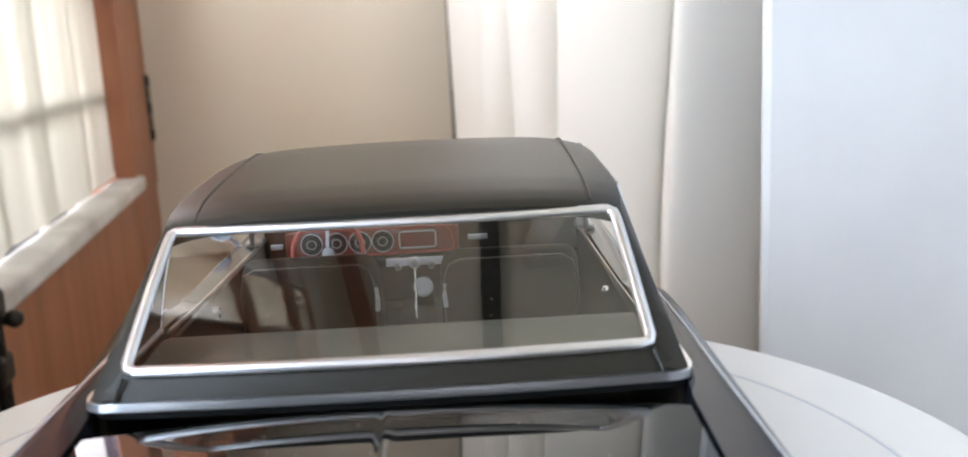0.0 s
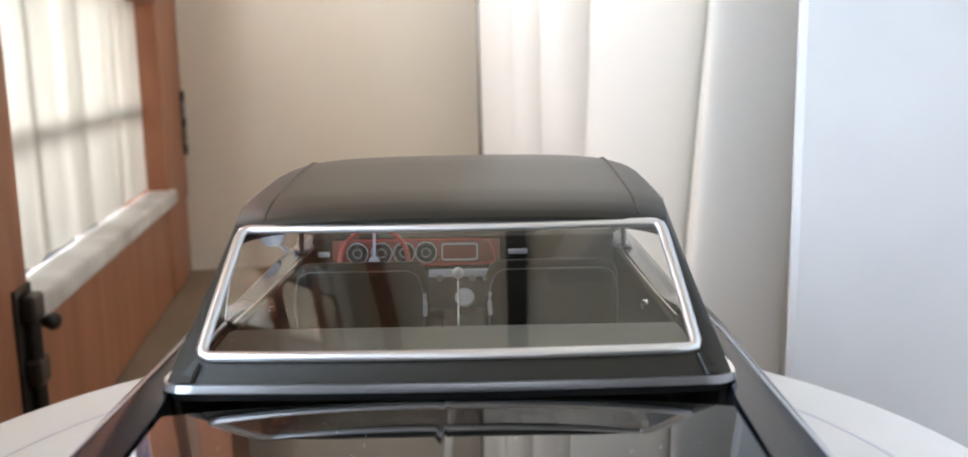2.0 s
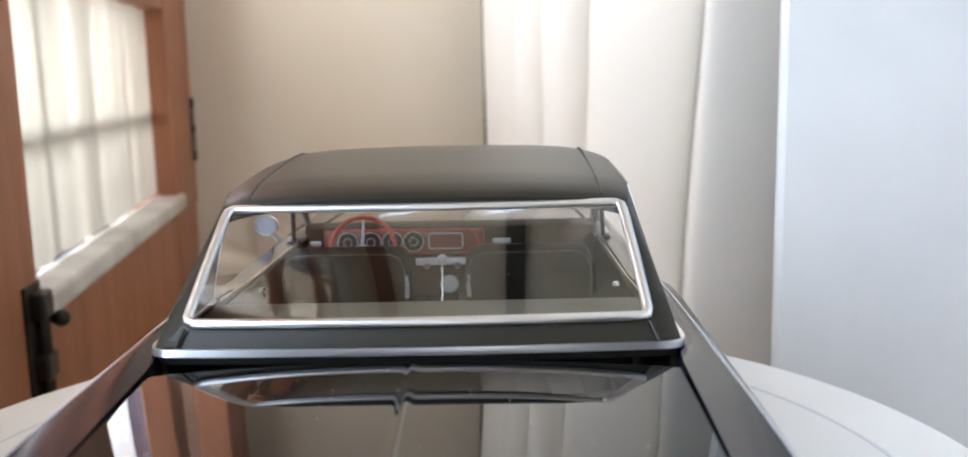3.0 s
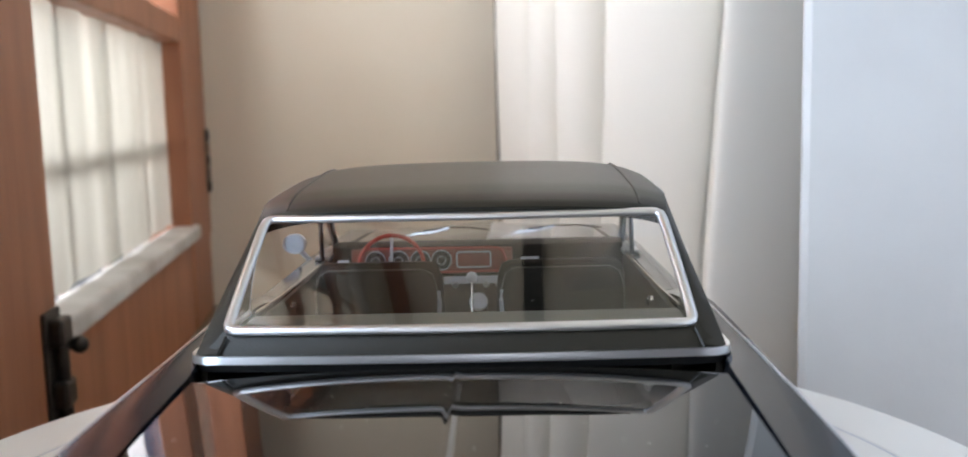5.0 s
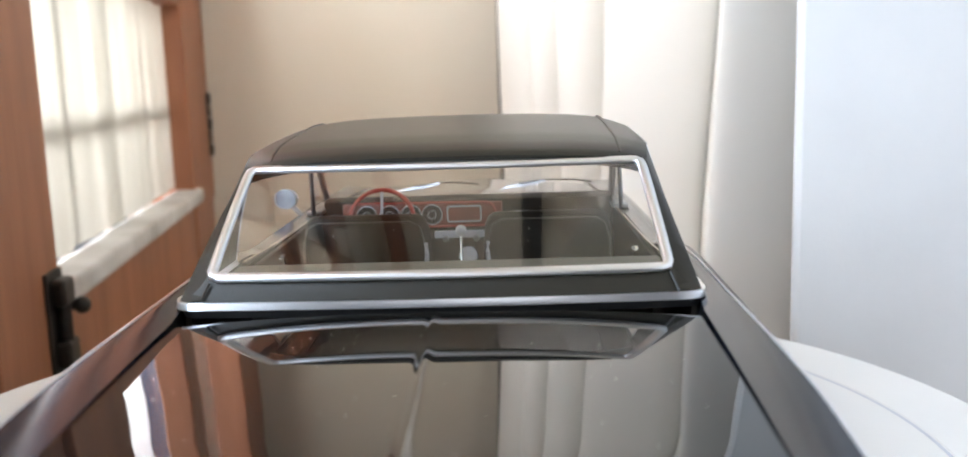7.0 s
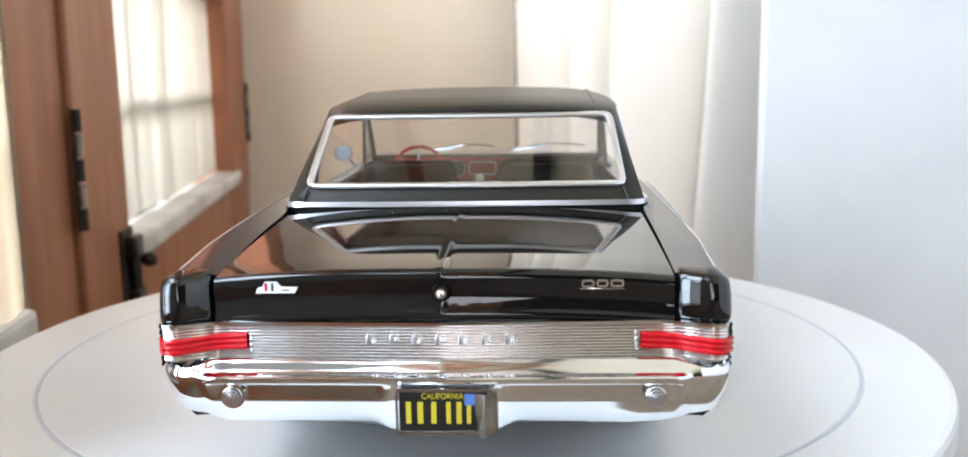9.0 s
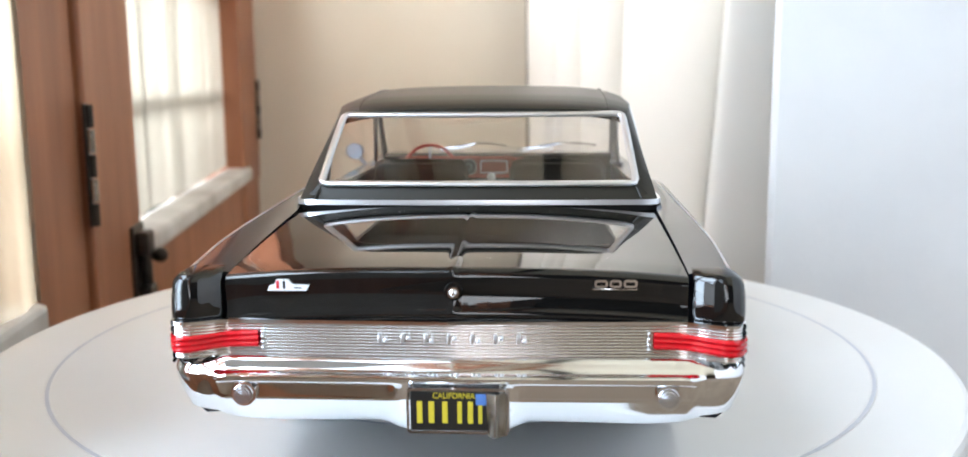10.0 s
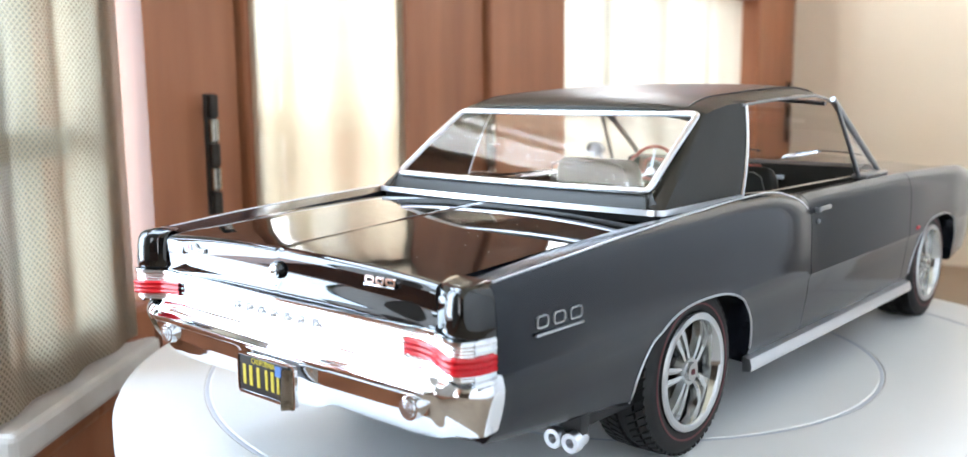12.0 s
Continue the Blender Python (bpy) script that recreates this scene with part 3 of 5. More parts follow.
def side_section(y):
    t, w, i, s = smoothed(SHOULDER, y, 4), smoothed(WIDTH, y, 4), between(INNER, y), between(SILL, y)
    edge = smoothed(EDGE, y, 4)
    v = smoothed(WIDTH_LOW, y, 6)
    return [(i, t - 0.75), (i + 0.45 * (edge - i), t - 0.35), (edge - 0.9, t - 0.04), (edge, t), (edge + 0.5 * (w - edge), t - 1.1), (edge + 0.78 * (w - edge), t - 2.8), (edge + 0.94 * (w - edge), t - 5.6), (w, 43), (0.75 * w + 0.25 * v, 38.5), (0.3 * w + 0.7 * v, 34.5),
            (v + 0.12, 31.9), (v - 0.45, 30.7), (v - 0.85, 26.6), (v - 1.4, max(23, s + 2)), (v - 2.1, max(18.5, s + 1)), (v - 3.3, s), (v - 9, s + 0.4), (i - 1.5, max(26, s + 4)), (i - 0.6, t - 5)]


def side_x(y, z):
    """The half-width of the side at a height."""
    s = [p for p in side_section(y) if p[1] > 13][3:16]
    zs, xs = [p[1] for p in reversed(s)], [p[0] for p in reversed(s)]
    return float(np.interp(z, zs, xs))


def side_piece(sign, y0, y1, steps):
    bm = bmesh.new()
    rings = []
    for k in range(steps + 1):
        y = y0 + (y1 - y0) * k / steps
        row = []
        for x, z in side_section(y):
            q = y
            if y0 < 1:
                q = y + (tail_y(x) + 0.9) * max(0.0, 1 - y / 14)
            row.append((sign * x, q, z))
        rings.append(row)
    return loft(bm, rings, closed=True, caps=True)


ARCHES = ((71.6, 15.5, 25.6, 20.0), (234.6, 15.5, 24.0, 20.2))


def arch_curve(cy, cz, a, b, n=2.5, lo=-0.02, hi=1.02, seg=40):
    out = []
    for k in range(seg + 1):
        t = math.pi * (lo + (hi - lo) * k / seg)
        c, s = math.cos(t), math.sin(t)
        out.append((cy + a * math.copysign(abs(c) ** (2 / n), c), cz + b * math.copysign(abs(s) ** (2 / n), s)))
    return out


def arch_cutter(sign, cy, cz, a, b):
    bm = bmesh.new()
    ring = arch_curve(cy, cz, a, b) + [(cy - a, 2), (cy + a, 2)]
    loft(bm, [[(sign * x * MM, y * MM, z * MM) for y, z in ring] for x in (30, 60)], closed=True, caps=True)
    return bm


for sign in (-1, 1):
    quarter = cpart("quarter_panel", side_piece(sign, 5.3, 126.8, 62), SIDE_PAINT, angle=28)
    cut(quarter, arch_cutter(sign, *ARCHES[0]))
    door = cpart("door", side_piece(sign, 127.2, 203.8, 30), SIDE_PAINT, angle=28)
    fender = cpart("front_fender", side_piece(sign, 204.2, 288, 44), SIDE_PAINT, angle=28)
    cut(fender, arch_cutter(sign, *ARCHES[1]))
    for cy, cz, a, b in ARCHES:
        path = [(sign * (side_x(y, z) + 0.05), y, z) for y, z in arch_curve(cy, cz, a, b) if z > 17]
        cpart("arch_moulding", sweep(bmesh.new(), path, disc_profile(0.27, 6)), DULL_BRIGHT, quarter if cy < 100 else fender, "thin bright wheel arch moulding")
        # the dark liner
        bm = bmesh.new()
        ring = [q for q in arch_curve(cy, cz, a + 0.5, b + 0.5, seg=80) if q[1] > (23 if q[0] < cy else 15)]
        loft(bm, [[(sign * x, y, z) for y, z in ring] for x in (48.5, 26)])
        cpart("arch_liner", bm, MATT, quarter if cy < 100 else fender)
    # the bright line along the shoulder
    path = [(sign * (smoothed(EDGE, y, 4) + 0.1), y, smoothed(SHOULDER, y, 4) - 0.02) for y in np.linspace(6, 116, 50)]
    path += [(sign * (side_x(y, z) + 0.05), y, z) for y, z in ((119.5, 52.3), (122.5, 51.0), (124.8, 48.9))]
    cpart("shoulder_moulding", sweep(bmesh.new(), path, disc_profile(0.24, 6)), SATIN, quarter, "thin bright shoulder line")
    # rocker moulding
    bm = bmesh.new()
    loft(bm, [[(sign * x, y, z) for x, z in ((48.3, 13.2), (50.4, 13.4), (50.7, 14.4), (50.2, 16.4), (48.3, 16.8))] for y in np.linspace(95.5, 209.5, 12)], closed=True, caps=True)
    cpart("rocker_moulding", bm, SATIN, None, "bright metal sill moulding")
    # door handle, key button
    bm = bmesh.new()
    sx = side_x(131, 48)
    box(bm, sx - 0.2, sx + 1.5, 130.0, 131.4, 47.4, 48.6, 0.3)
    box(bm, sx + 0.7, sx + 1.6, 130.2, 137.5, 47.7, 48.9, 0.4)
    cyl(bm, 0.75, 0.6, 1.0, pose(sx + 0.3, 131.5, 45.0, 0, 90, 0), 16)
    if sign < 0:
        bmesh.ops.scale(bm, vec=(-1, 1, 1), verts=bm.verts)
    cpart("door_handle", bm, GREY_METAL, door, "small chrome handle with key button")
    # crossed emblem, as plain raised shapes, low on the front fender
    bm = bmesh.new()
    sx = side_x(212, 33)
    box(bm, sx - 0.3, sx + 0.2, 210.5, 213.5, 33.2, 34.3, 0.2)
    if sign < 0:
        bmesh.ops.scale(bm, vec=(-1, 1, 1), verts=bm.verts)
    cpart("fender_emblem", bm, BADGE_RED, fender, "tiny red emblem")
    # raised badge on the quarter: three block shapes on a bar
    bm = bmesh.new()
    sx = side_x(20, 41)
    for y0, w in ((14.4, 3.0), (18.8, 3.0), (23.2, 3.3)):
        sx = side_x(y0 + w / 2, 41)
        ring = rounded_path([(sx + 0.2, y0, 40.4), (sx + 0.2, y0 + w, 40.4), (sx + 0.2, y0 + w, 42.4), (sx + 0.2, y0, 42.4)], 0.8, 4)
        sweep(bm, ring, [(-0.13, -0.3), (0.13, -0.3), (0.13, 0.05), (-0.13, 0.05)], closed=True, up=(1, 0, 0))
    box(bm, sx - 0.2, sx + 0.3, 13.8, 27.2, 39.1, 39.55, 0.1)
    if sign < 0:
        bmesh.ops.scale(bm, vec=(-1, 1, 1), verts=bm.verts)
    cpart("side_badge", bm, DULL_BRIGHT, quarter, "raised bright badge of three rounded shapes over a bar")

# floor pan and inner dark tub
bm = bmesh.new()
box(bm, -44, 44, 36, 284, 14.5, 18, 0.8)
cpart("floor_pan", bm, MATT)
bm = bmesh.new()
box(bm, -41, 41, 8, 60, 20, 44, 1)
cpart("trunk_tub", bm, MATT)

# bonnet and cowl
bm = bmesh.new()
rows = []
for y in np.linspace(199.5, 287, 20):
    h = between([(199, 51.6), (215, 52.6), (260, 51.4), (280, 48.6), (288, 46)], y)
    e = smoothed(SHOULDER, y, 4) - 1.3
    rows.append([(x, y, e + (h - e) * (1 - (abs(x) / 42) ** 2.2) + 1.2 * math.exp(-(x / 9) ** 2)) for x in np.linspace(-42, 42, 25) * (between(INNER, y) - 0.3) / 42])
cpart("bonnet", loft(bm, rows), PAINT)
bm = bmesh.new()
box(bm, -42, 42, 285, 289, 20, 45, 1.0)
cpart("grille", bm, MATT)


# the boot lid: top, lip and upright face
def deck_z(x, y):
    base = between([(0, 50.3), (6, 50.9), (30, 52.2), (50, 53.0), (64, 53.4)], y)
    tip = math.exp(-((y - 5) / 4.0) ** 2)
    ridge = (0.15 + 0.2 * tip) * math.exp(-(x / (0.55 + 0.5 * tip)) ** 2)
    return base - 1.7 * (abs(x) / 41) ** 2.4 + ridge


bm = bmesh.new()
rows = []
ys = [0.9, 1.6, 3.0, 5, 8, 12, 18, 25, 32, 40, 48, 54, 58.6]
xs = sorted(set([round(v, 2) for v in np.linspace(-40.6, 40.6, 41)] + [-2.4, -1.6, -1.2, -0.8, -0.4, 0, 0.4, 0.8, 1.2, 1.6, 2.4, -40.2, 40.2, -39.6, 39.6]))
for j, (dz, dy) in enumerate(((-9.3, 1.0), (-8.9, 0.0), (-8.0, -0.45), (-7.2, -0.1), (-6.4, 0.45), (-3.6, 0.35), (-1.6, 0.10), (-0.75, 0.15), (-0.2, 0.6))):
    rows.append([(x, tail_y(x) + dy, deck_z(x, 0) + dz) for x in xs])
for y in ys:
    rows.append([(x * (1 + 0.028 * y / 62), y + tail_y(x) * max(0, 1 - y / 30) + 0.3, deck_z(x, y)) for x in xs])
rows.append([(x * 1.0265, 58.9, deck_z(x, 58.6) - 3) for x in xs])
lid = cpart("boot_lid", loft(bm, rows), PAINT, None, "glossy black boot lid with centre crease", angle=55)
# the lid's side walls close it
for s in (-1, 1):
    bm = bmesh.new()
    a = [(s * 40.6 * (1 + 0.028 * y / 62), y + tail_y(40.6) * max(0, 1 - y / 30) + 0.3, deck_z(40.6, y)) for y in ys]
    loft(bm, [a, [(x - s * 0.1, y, z - 4) for x, y, z in a]])
    cpart("lid_edge", bm, PAINT, lid)
# lock
bm = bmesh.new()
cyl(bm, 1.75, 1.45, 1.0, pose(0, -0.15, 46.4, 90, 0, 0), 32)
cpart("lock_bezel", bm, PAINT, lid)
bm = bmesh.new()
cyl(bm, 1.15, 1.0, 1.2, pose(0, -0.45, 46.4, 90, 0, 0), 32)
ball(bm, 0.75, pose(0, -0.9, 46.4))
cpart("lock", bm, CHROME, lid, "round chrome boot lock")
# rear badge, plain raised blocks
bm = bmesh.new()
for x0, w in ((24.6, 1.9), (27.2, 1.7), (29.6, 2.0)):
    y = tail_y(x0) - 0.15
    ring = rounded_path([(x0, y, 47.3), (x0 + w, y, 47.3), (x0 + w, y, 48.3), (x0, y, 48.3)], 0.4, 3)
    sweep(bm, ring, [(-0.2, -0.25), (0.2, -0.25), (0.2, 0.25), (-0.2, 0.25)], closed=True, up=(0, 1, 0))
box(bm, 24.1, 31.8, tail_y(28) - 0.5, tail_y(28) + 0.2, 46.75, 47.0, 0.06)
cpart("rear_badge", bm, CHROME, lid, "raised bright badge of three rounded shapes over a bar")
bm = bmesh.new()
loft(bm, [[(x, tail_y(29) + d, z) for x, z in ((-32.9, 46.3), (-26.0, 46.3), (-25.5, 47.3), (-28.4, 47.4), (-29.2, 48.3), (-31.3, 48.3), (-31.7, 47.4), (-32.6, 47.2))] for d in (-0.4, 0.3)], closed=True, caps=True)
badge = cpart("white_badge", bm, BADGE_WHITE, lid, "small white badge with a red mark", smooth=False)
cpart("badge_mark", box(bmesh.new(), -31.3, -30.8, tail_y(29) - 0.5, tail_y(29), 46.7, 48.1), BADGE_RED, badge, smooth=False)
cpart("badge_mark", box(bmesh.new(), -30.1, -29.7, tail_y(29) - 0.5, tail_y(29), 46.7, 48.1), DIAL, badge, smooth=False)
cpart("badge_line", box(bmesh.new(), -28.2, -26.8, tail_y(29) - 0.5, tail_y(29), 46.75, 46.95), DIAL, badge, smooth=False)


# tail panel: ribbed bright strip with lamps let in
def tail_strip(z0, z1, x0, x1, out, n=30, ribs=0, depth=0.25):
    bm = bmesh.new()
    zs = []
    if ribs:
        for k in range(ribs):
            a = z0 + (z1 - z0) * k / ribs
            h = (z1 - z0) / ribs
            zs += [(a + h * q, depth * math.sin(math.pi * q) ** 0.6) for q in (0.0, 0.12, 0.3, 0.5, 0.7, 0.88)]
    else:
        zs = [(z0, -0.6), (z0 + 0.12, 0.0), (z1 - 0.12, 0.0), (z1, -0.6)]
    rows = []
    for z, d in zs:
        rows.append([(x, tail_y(x) - out - d, z) for x in np.linspace(x0, x1, n)])
    return loft(bm, rows)


panel = cpart("tail_panel", tail_strip(34.6, 40.7, -50.3, 50.3, 0.6, 80, 11, 0.15), RIBBED, None, "finely ribbed bright tail panel", angle=25)
bm = tail_strip(40.5, 41.3, -50.4, 50.4, 1.0, 80)
cpart("panel_edge_top", bm, CHROME, panel)
for sign in (-1, 1):
    bm = bmesh.new()
    rows = []
    for z, d in ((35.75, 0.0), (35.8, 0.7), (36.3, 0.95), (36.75, 0.7), (36.8, 0.55), (36.95, 0.55), (37.0, 0.7), (37.4, 0.95), (37.85, 0.7), (37.9, 0.55), (38.05, 0.55), (38.1, 0.7), (38.5, 0.95), (38.95, 0.7), (39.0, 0.0)):
        pts = [(x, tail_y(x) - 0.7 - d, z) for x in np.linspace(34.7, 49.6, 24)]
        pts += [(50.4 + 0.5 * d, tail_y(49.9) + 0.2, z), (50.6 + 0.5 * d, 2.4, z), (50.7 + 0.5 * d, 4.0, z)]
        rows.append([(sign * x, y, 37.9 + (z - 37.4) * 0.86 + (x - 34.7) * -0.05) for x, y, z in pts])
    cpart("tail_lamp", loft(bm, rows), RED_LENS, panel, "red ribbed wrap-round tail lamp lens", angle=30)
    bm = bmesh.new()
    rows = []
    for x, y in [(50.15, tail_y(49.9) - 0.4), (50.5, 2.4), (50.6, 4.3)]:
        rows.append([(sign * (x + d), y, z) for z, d in ((33.2, 0.0), (33.6, 0.3), (34.2, 0.05), (34.8, 0.3), (35.2, 0.1), (38.9, 0.1), (39.4, 0.35), (40.0, 0.1), (40.6, 0.3), (41.2, 0.0))])
    cpart("lamp_surround", loft(bm, rows), CHROME, panel)
    for k in range(4):
        bm = bmesh.new()
        ball(bm, 0.3, pose(sign * 34.0, tail_y(34) - 0.9, 36.2 + k * 0.95), 8)
        cpart("panel_stud", bm, CHROME, panel)
    # fender tip: black upright end with rounded crown
    bm = bmesh.new()
    plan = [(41.4, 1.0), (41.8, 0.3), (43.2, -0.3), (44.4, -1.1), (45.6, -1.7), (47.4, -2.0), (48.8, -1.7), (49.8, -0.8), (50.4, 0.8), (50.7, 2.4), (50.8, 4.2)]
    levels = [(41.2, 0.35), (41.9, 0.0), (43.5, -0.05), (46.0, 0.1), (48.0, 0.4), (48.9, 0.9), (49.5, 1.7)]
    rows = []
    for z, inset in levels:
        rows.append([(sign * (x - inset * max(0.0, (x - 46) / 5.0)), y + inset * (1.0 - max(0.0, (x - 48.5) / 2.5)), z - 0.15 * max(0, x - 48.5)) for x, y in plan])
    rows.append([(sign * (x - 1.9 * max(0.0, (x - 46) / 5.0)), 5.2, 49.9 - 0.28 * max(0, x - 48.6)) for x, y in plan])
    cpart("fender_tip", loft(bm, rows), PAINT, None, "rounded black fender end", angle=50)
# raised blocks on the tail panel
for k, x in enumerate(np.linspace(-12.6, 11.8, 7)):
    bm = bmesh.new()
    box(bm, x - 0.75, x - 0.1, tail_y(x) - 1.5, tail_y(x) - 0.6, 37.3, 39.0, 0.25)
    ball(bm, 0.42, pose(x + 0.55, tail_y(x) - 1.2, 38.3 if k % 2 else 37.9), 10)
    cpart("raised_block", bm, SATIN, panel)


# rear bumper: a rolled bright section carried round the tail
def bumper_low(x):
    a = abs(x)
    return between([(0, 20.6), (9.5, 21.0), (13, 22.6), (34, 22.2), (40, 22.6), (43.8, 23.6)], a)


def soft_step(q):
    q = min(1.0, max(0.0, q))
    return q * q * (3 - 2 * q)


def bumper_station(x, y, nx, ny, side):
    """One section of the bumper at a point of its plan, with the outward direction there."""
    lo = bumper_low(x) if not side else 23.6 + 1.2 * side
    a = abs(x)
    slot = soft_step((a - 9.0) / 3.0) * soft_step((42.6 - a) / 2.4) if not side else 0.0
    k = 1.0 - 0.6 * soft_step(side)
    e = 27.0 - lo
    prof = ((-0.4, 34.9), (0.9, 34.5), (1.5, 33.7), (1.8, 32.9), (2.5, 32.3), (3.4, 32.05), (3.75, 31.75), (3.7, 31.3), (3.45, 30.75), (3.3 - 0.1 * slot, 30.45), (3.2 - 1.1 * slot, 30.2), (2.95 - 0.95 * slot, 29.6), (2.3 - 0.3 * slot, 28.0),
            (2.15 - 0.2 * slot, 27.6), (2.0, 27.25), (1.85, 27.0), (1.1, 27.0 - 0.3 * e), (0.45, 27.0 - 0.55 * e), (-0.2, 27.0 - 0.8 * e), (-1.0, lo), (-2.4, lo + 0.3))
    plain = []
    for d, z in prof:
        t = min(1.0, max(0.0, (34.9 - z) / (34.9 - lo)))
        plain.append(2.3 * math.sin(min(1.0, t * 3.2) * math.pi / 2) - 4.0 * max(0.0, (t - 0.3) / 0.7) ** 1.6)
    b = max(soft_step((a - 40.4) / 3.4), 1.0 if side else 0.0)
    return [(x + nx * k * (d + (q - d) * b), y + ny * k * (d + (q - d) * b), z) for (d, z), q in zip(prof, plain)]


bm = bmesh.new()
plan = [(x, tail_y(min(abs(x), 41.0)) * 0.6, 0.0, -1.0, 0.0) for x in np.linspace(0, 43.8, 66)]
for t in np.linspace(0.05, 1, 19):
    ang = t * math.pi / 2
    way = Vector((4.4 * math.sin(ang), -6.1 * math.cos(ang))).normalized()
    plan.append((43.8 + 6.1 * math.sin(ang), 0.54 + 3.4 * (1 - math.cos(ang)), way.x, way.y, 0.75 * t))
for y in (4.6, 5.4, 6.2):
    plan.append((49.9, y, 1.0, 0.0, 0.75 + 0.25 * (y - 3.9) / 2.3))
plan = [(-x, y, -nx, ny, q) for x, y, nx, ny, q in reversed(plan[1:])] + plan
bumper = cpart("rear_bumper", loft(bm, [bumper_station(*p) for p in plan]), CHROME, None, "chrome rear bumper mirroring the room", angle=48)
for sign in (-1, 1):
    # reversing lamp
    bm = bmesh.new()
    x, y = sign * 37.2, tail_y(37.2) - 2.4
    cyl(bm, 2.35, 2.2, 2.2, pose(x, y, 28.3, 90, 0, 0), 32)
    lamp = cpart("reversing_lamp", bm, CHROME, bumper, "round clear reversing lamp in chrome ring")
    bm = bmesh.new()
    for r, d in ((1.85, 1.25), (1.4, 1.45), (0.95, 1.6), (0.5, 1.7)):
        cyl(bm, r, r - 0.18, 0.5, pose(x, y - d, 28.3, 90, 0, 0), 24)
    cpart("lens", bm, CLEAR_LENS, lamp, "ribbed clear lens")
    # twin tail pipes
    for k in (0, 1):
        bm = bmesh.new()
        px = sign * (43.4 + 4.0 * k)
        loft(bm, [[(px + r * math.cos(a), y + 4, 15.4 + r * math.sin(a)) for a in np.linspace(0, 2 * math.pi, 21)[:-1]] for r, y in ((0.8, 29.5), (1.4, 28.5), (1.4, 27.0), (1.9, 26.4), (1.95, 24.5), (1.85, 24.35), (0.95, 24.35), (0.85, 24.5), (0.8, 26.2), (0.05, 26.4))], closed=True)
        cpart("exhaust_tip", bm, SATIN, None, "bright exhaust tip, one of a pair")
    bm = bmesh.new()
    box(bm, sign * 45.4 - 3.0, sign * 45.4 + 3.0, 30.6, 33.4, 15.0, 21.0, 0.3)
    cpart("exhaust_bracket", bm, MATT)

# number plate in its bracket
plate = cpart("number_plate", box(bmesh.new(), -7.4, 8.0, -4.35, -3.9, 22.7, 29.9, 0.15), PLATE_BLACK, bumper, "black number plate with yellow marks, corner bent", smooth=False)
bm = bmesh.new()
ring = rounded_path([(-7.8, -4.1, 22.4), (9.6, -4.1, 22.4), (9.6, -4.1, 30.1), (-7.8, -4.1, 30.1)], 0.7, 3)
sweep(bm, ring, [(-0.22, -0.35), (0.22, -0.35), (0.22, 0.35), (-0.22, 0.35)], closed=True, up=(0, 1, 0))
cpart("plate_frame", bm, CHROME, plate)
bm = bmesh.new()
loft(bm, [[(5.9 - 0.05 * (z - 26), -4.45, z), (6.6, -5.0 - 0.06 * (29 - z), z), (7.5, -6.2 + 0.14 * abs(z - 24), z), (8.2, -4.9, z), (9.4, -4.3, z)] for z in (21.9, 23.4, 25, 27, 29.6)])
bmesh.ops.solidify(bm, geom=bm.faces[:], thickness=0.15)
cpart("bent_corner", bm, TARNISH, plate, "bent bright plate corner")
for x0, x1 in ((-6.2, -5.3), (-4.2, -3.2), (-1.8, -0.9), (0.8, 1.6), (2.6, 3.5), (4.4, 5.1)):
    cpart("yellow_bar", box(bmesh.new(), x0, x1, -4.45, -4.3, 24.1, 28.0), PLATE_YELLOW, plate, smooth=False)
words = bpy.data.curves.new("state_name", "FONT")
words.body, words.size, words.extrude, words.align_x = "CALIFORNIA", 1.5 * MM, 0.05 * MM, "CENTER"
letters = new("state_name", words)
bpy.context.view_layer.update()
flat = bpy.data.meshes.new_from_object(letters.evaluated_get(bpy.context.evaluated_depsgraph_get()))
bpy.data.objects.remove(letters)
flat.materials.append(PLATE_YELLOW)
state = new("state_name", flat)
state.parent = plate
state.matrix_local = pose(0.0002, -0.0044, 0.02855, 90, 0, 0) @ Matrix.Diagonal((0.86, 1, 1, 1))
cpart("sticker", box(bmesh.new(), 4.0, 6.0, -4.46, -4.3, 27.4, 29.4), PLATE_BLUE, plate, smooth=False)


# the roof: vinyl over top, sail panels and the frame of the rear window
def roof_z(x, y):
    c = between([(92, 75.0), (96, 76.8), (102, 78.2), (112, 78.9), (125, 79.6), (140, 80.2), (152, 80.1), (160, 79.2), (166, 77.6)], y)
    a = min(1, abs(x) / 41.0)
    return c - 1.1 * a ** 2 - 2.6 * a ** 7


ROOF_W = [(92, 38.1), (100, 39.2), (110, 39.9), (140, 40.0), (166, 39.2)]

